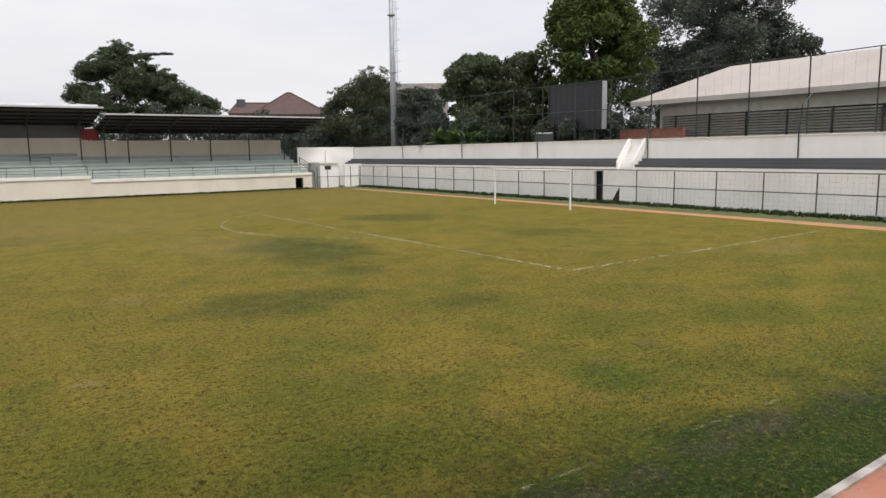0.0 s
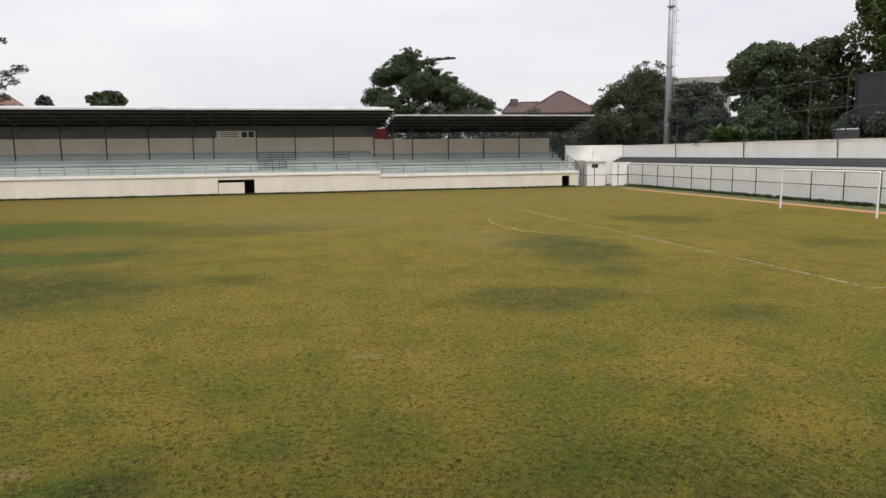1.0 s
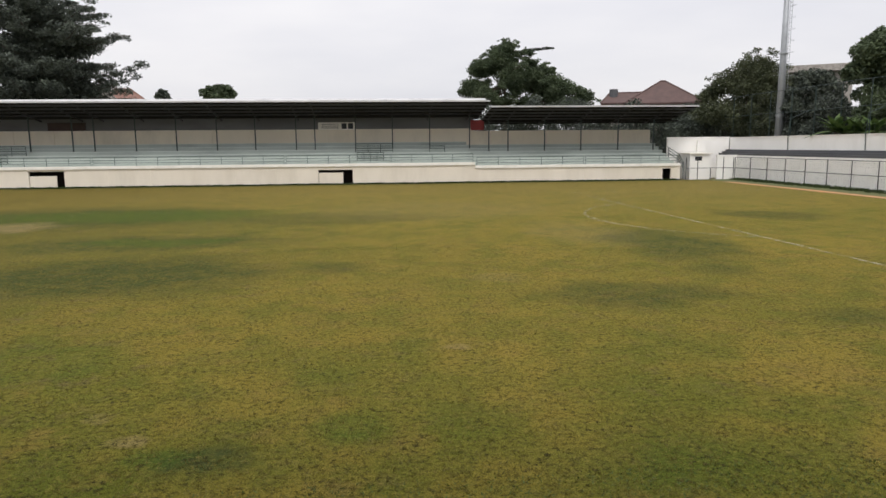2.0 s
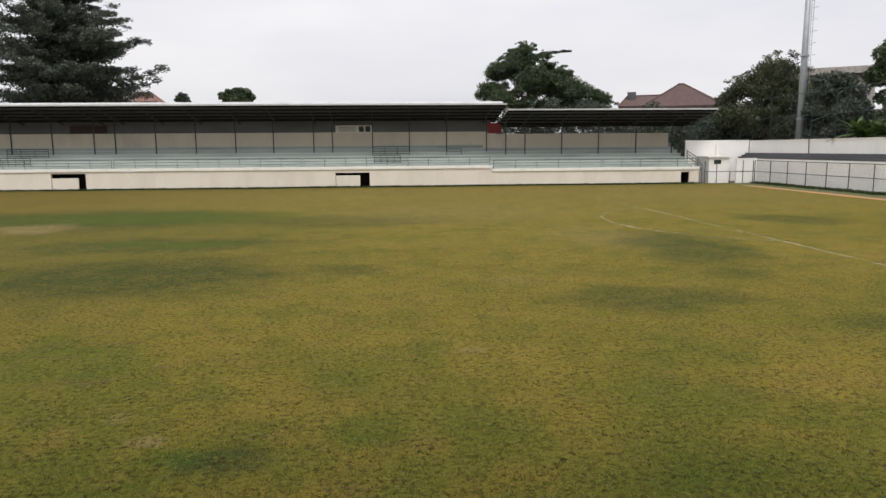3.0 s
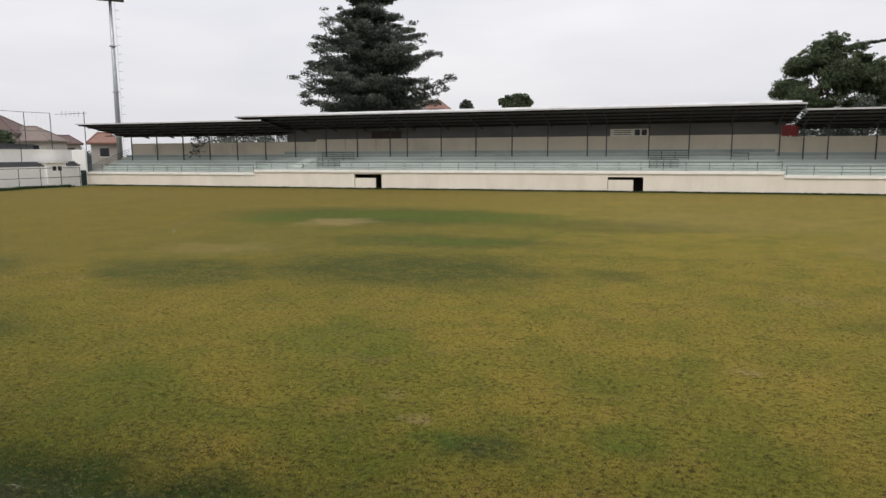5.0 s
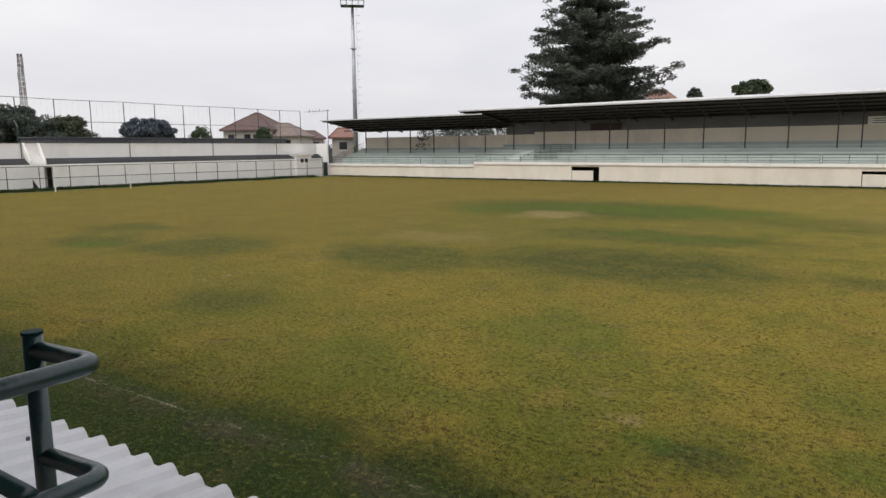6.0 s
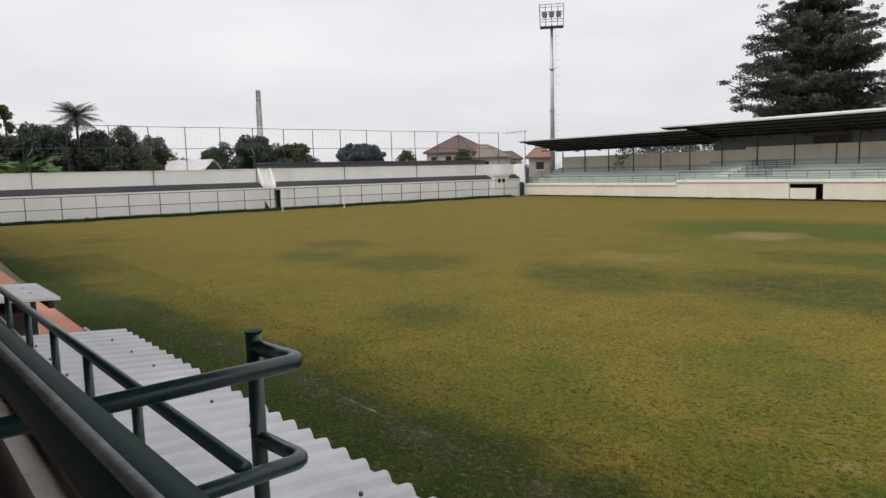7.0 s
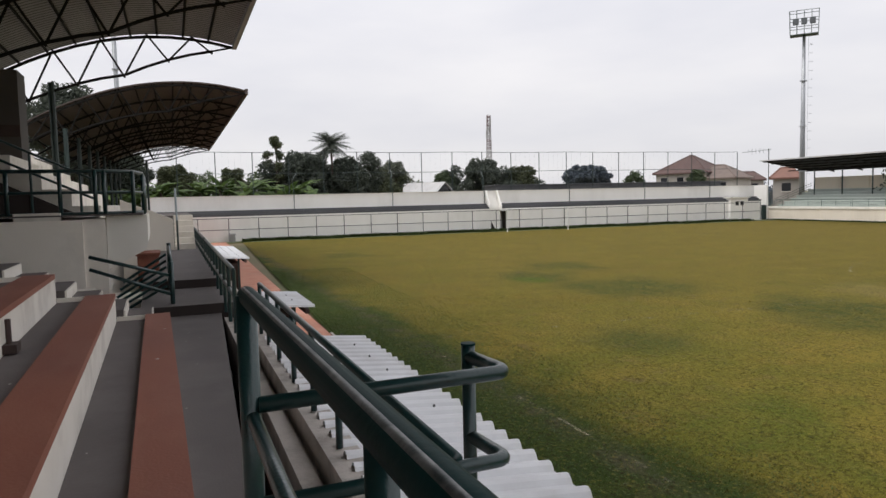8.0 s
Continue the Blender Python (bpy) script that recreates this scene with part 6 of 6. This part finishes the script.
# canopies
def canopy(u0, u1, v_front, z_front, bays, label, sheet, ribs=True, drop=2.75):
    c = thing("canopy", label, "roof", turn=NEAR, group="canopies")

    def prof(t):
        """Across the roof from its front edge (0) to its back (1)."""
        v = v_front - 8.6 * t
        return v, z_front + 1.35 * t * (1 - t) * 1.5 - drop * t * t

    n = 20
    s = Shape()
    for u in (u0, u1):                       # one curved sheet with two skins
        for lift in (0.0, 0.05):
            s.v += [(u, prof(i / n)[0], prof(i / n)[1] + lift) for i in range(n + 1)]
    m = n + 1
    for i in range(n):
        s.f += [(i, i + 1, 2 * m + i + 1, 2 * m + i), (m + i, 3 * m + i, 3 * m + i + 1, m + i + 1), (i, m + i, m + i + 1, i + 1), (2 * m + i, 2 * m + i + 1, 3 * m + i + 1, 3 * m + i)]
    s.f += [(0, 2 * m, 3 * m, m), (n, m + n, 3 * m + n, 2 * m + n)]
    part("roof_sheet", s, sheet, c)
    if ribs:
        rb = Shape()
        u = u0 + 0.15
        while u < u1:
            for i in range(n):
                (va, za), (vb, zb) = prof(i / n), prof((i + 1) / n)
                rb.poly([(u, va, za - 0.006), (u + 0.055, va, za - 0.006), (u + 0.055, vb, zb - 0.006), (u, vb, zb - 0.006)])
                rb.poly([(u, va, za - 0.006), (u, vb, zb - 0.006), (u, vb, zb - 0.001), (u, va, za - 0.001)])
            u += 0.20
        part("sheet_rib", rb, TINRIB, c, "dark grooves of the corrugated sheet", kind="stuff")
    part("front_edge", Shape().box(u0, u1, v_front - 0.02, v_front + 0.10, z_front - 0.12, z_front + 0.10), sheet, c)
    for i in range(1, 12):
        v, z = prof(i / 12)
        part("purlin", Shape().tube([(u0 + 0.05, v, z - 0.05), (u1 - 0.05, v, z - 0.05)], 0.035, 6), TRUSS, c)
    for b in range(bays + 1):
        u = u0 + 0.1 + (u1 - u0 - 0.2) * b / bays
        top = [prof(i / 14) for i in range(15)]
        low = [(v, z - 0.15 - 1.0 * min(1.0, i / 5) * (1 if i < 12 else 0.6)) for i, (v, z) in enumerate(top)]
        tr = part("truss", Shape().tube([(u, v, z - 0.10) for v, z in top], 0.05, 6), TRUSS, c)
        part("chord", Shape().tube([(u, v, z) for v, z in low[1:]], 0.045, 6), TRUSS, tr)
        for i in range(0, 14):
            a, bq = (top[i], low[min(i + 1, 14)]) if i % 2 == 0 else (low[i], top[i + 1])
            part("web_bar", Shape().tube([(u, a[0], a[1] - 0.08), (u, bq[0], bq[1])], 0.03, 5), TRUSS, tr)
        v, z = prof(0.58 if b == 0 else 0.8)
        part("column", Shape().tube([(u, v, 2.4), (u, v, z - 0.9)], 0.09, 10), STEEL_DK, c)
    return c


canopy(-21.9, 5.0, 1.75, 8.62, 5, "arched sheet canopy on dark steel trusses over the near tiers", CANOPY_GREY)
canopy(-63.0, -30.0, 2.9, 8.5, 8, "farther arched brown canopy on dark steel trusses", CANOPY, False, 1.7)


# ---- short grass, weeds ----
def tufts(count, r0, r1, az0, az1, y0, y1, h0, h1, seed):
    """Thin single blades strewn in small clumps, thinning out with distance."""
    g = np.random.RandomState(seed)
    r = r0 + (r1 - r0) * g.rand(count) ** 1.25
    az = np.radians(az0 + (az1 - az0) * g.rand(count))
    base = np.stack([r * np.sin(az), r * np.cos(az)], 1)
    base = base[(base[:, 1] > y0) & (base[:, 1] < y1)]
    base = np.repeat(base, 5, axis=0) + g.normal(size=(len(base) * 5, 2)) * 0.03
    m = len(base)
    a, w, h = g.rand(m) * 6.283, 0.004 + 0.005 * g.rand(m), h0 + (h1 - h0) * g.rand(m)
    d = np.stack([np.cos(a) * w, np.sin(a) * w], 1)
    tip = base + g.normal(size=(m, 2)) * 0.9 * h[:, None]
    z = np.zeros((m, 1))
    v = np.stack([np.hstack([base - d, z]), np.hstack([base + d, z]), np.hstack([tip, h[:, None]])], 1).reshape(-1, 3)
    s = Shape()
    s.v = [tuple(p) for p in v.tolist()]
    s.f = [(3 * i, 3 * i + 1, 3 * i + 2) for i in range(m)]
    return s


solid("grass", tufts(60000, 5.0, 26, -85, 62, 5.6, 26, 0.008, 0.024, 3), TUFT, "short yellow-green grass blades on the pitch", "grass", kind="stuff")


def verge_tufts(count, x0, x1, y0, y1, seed):
    """Low blades strewn evenly along the touchline, thinning out towards the pitch."""
    g = np.random.RandomState(seed)
    xs = x0 + (x1 - x0) * g.rand(count)
    ys = y0 + (y1 - y0) * g.rand(count) ** 2.1
    a, w, h = g.rand(count) * 6.283, 0.005 + 0.006 * g.rand(count), 0.010 + 0.022 * g.rand(count)
    lx, ly = g.normal(size=count) * 0.03, g.normal(size=count) * 0.03
    s = Shape()
    for x, y, c, d, e, p, q in zip(xs.tolist(), ys.tolist(), a.tolist(), w.tolist(), h.tolist(), lx.tolist(), ly.tolist()):
        k = len(s.v)
        cx, cy = math.cos(c) * d, math.sin(c) * d
        s.v += [(x - cx, y - cy, 0.0), (x + cx, y + cy, 0.0), (x + p, y + q, e)]
        s.f.append((k, k + 1, k + 2))
    return s


solid("grass", verge_tufts(95000, -38, 15, 3.1, 7.2, 4), VERGEBLADE, "longer dark green grass along the touchline", "grass", kind="stuff")


def weeds(count, place, seed, h, label):
    g = np.random.RandomState(seed)
    s = Shape()
    for i in range(count):
        x, y = place(g)
        n = 5
        hh = h * (0.4 + 0.9 * g.rand())
        for j in range(n):
            a = g.rand() * 6.283
            w = 0.05 * (0.6 + g.rand())
            s.poly([(x - math.sin(a) * w, y + math.cos(a) * w, 0.0), (x + math.sin(a) * w, y - math.cos(a) * w, 0.0),
                    (x + math.cos(a) * hh * 0.6, y + math.sin(a) * hh * 0.6, hh)])
    return solid("weeds", s, WEED, label, "weeds", kind="stuff")


def foot_of_west(g):
    y = g.rand() * 62 + 3
    return -69.5 + g.rand() * (0.5 + 0.8 * (math.sin(y * 0.7) > 0.4)), y


def foot_of_east(g):
    return 36.6 + g.rand() * 0.8 - 0.5 * (g.rand() > 0.8), g.rand() * 64 + 4


def foot_of_north(g):
    x = g.rand() * 100 - 69
    return x, 69.1 - g.rand() * (0.25 + 0.5 * (math.sin(x * 0.35) > 0.6))


weeds(4200, foot_of_west, 1, 0.30, "ragged green weeds along the foot of the wall")
weeds(2600, foot_of_east, 2, 0.22, "ragged green weeds along the foot of the wall")
weeds(3600, foot_of_north, 5, 0.16, "dark green weeds along the foot of the stand")

br = thing("pipe_bracket", "small rusty pipe stub bolted to a riser", "bracket", (0, 0, 0), TIER)
part("stub", Shape().tube([(-5.3, -1.26, 2.73), (-5.3, -1.26, 2.98)], 0.02, 8), BROWNBEAM, br)
part("plate", Shape().box(-5.38, -5.22, -1.30, -1.20, 2.735, 2.80), BROWNBEAM, br)
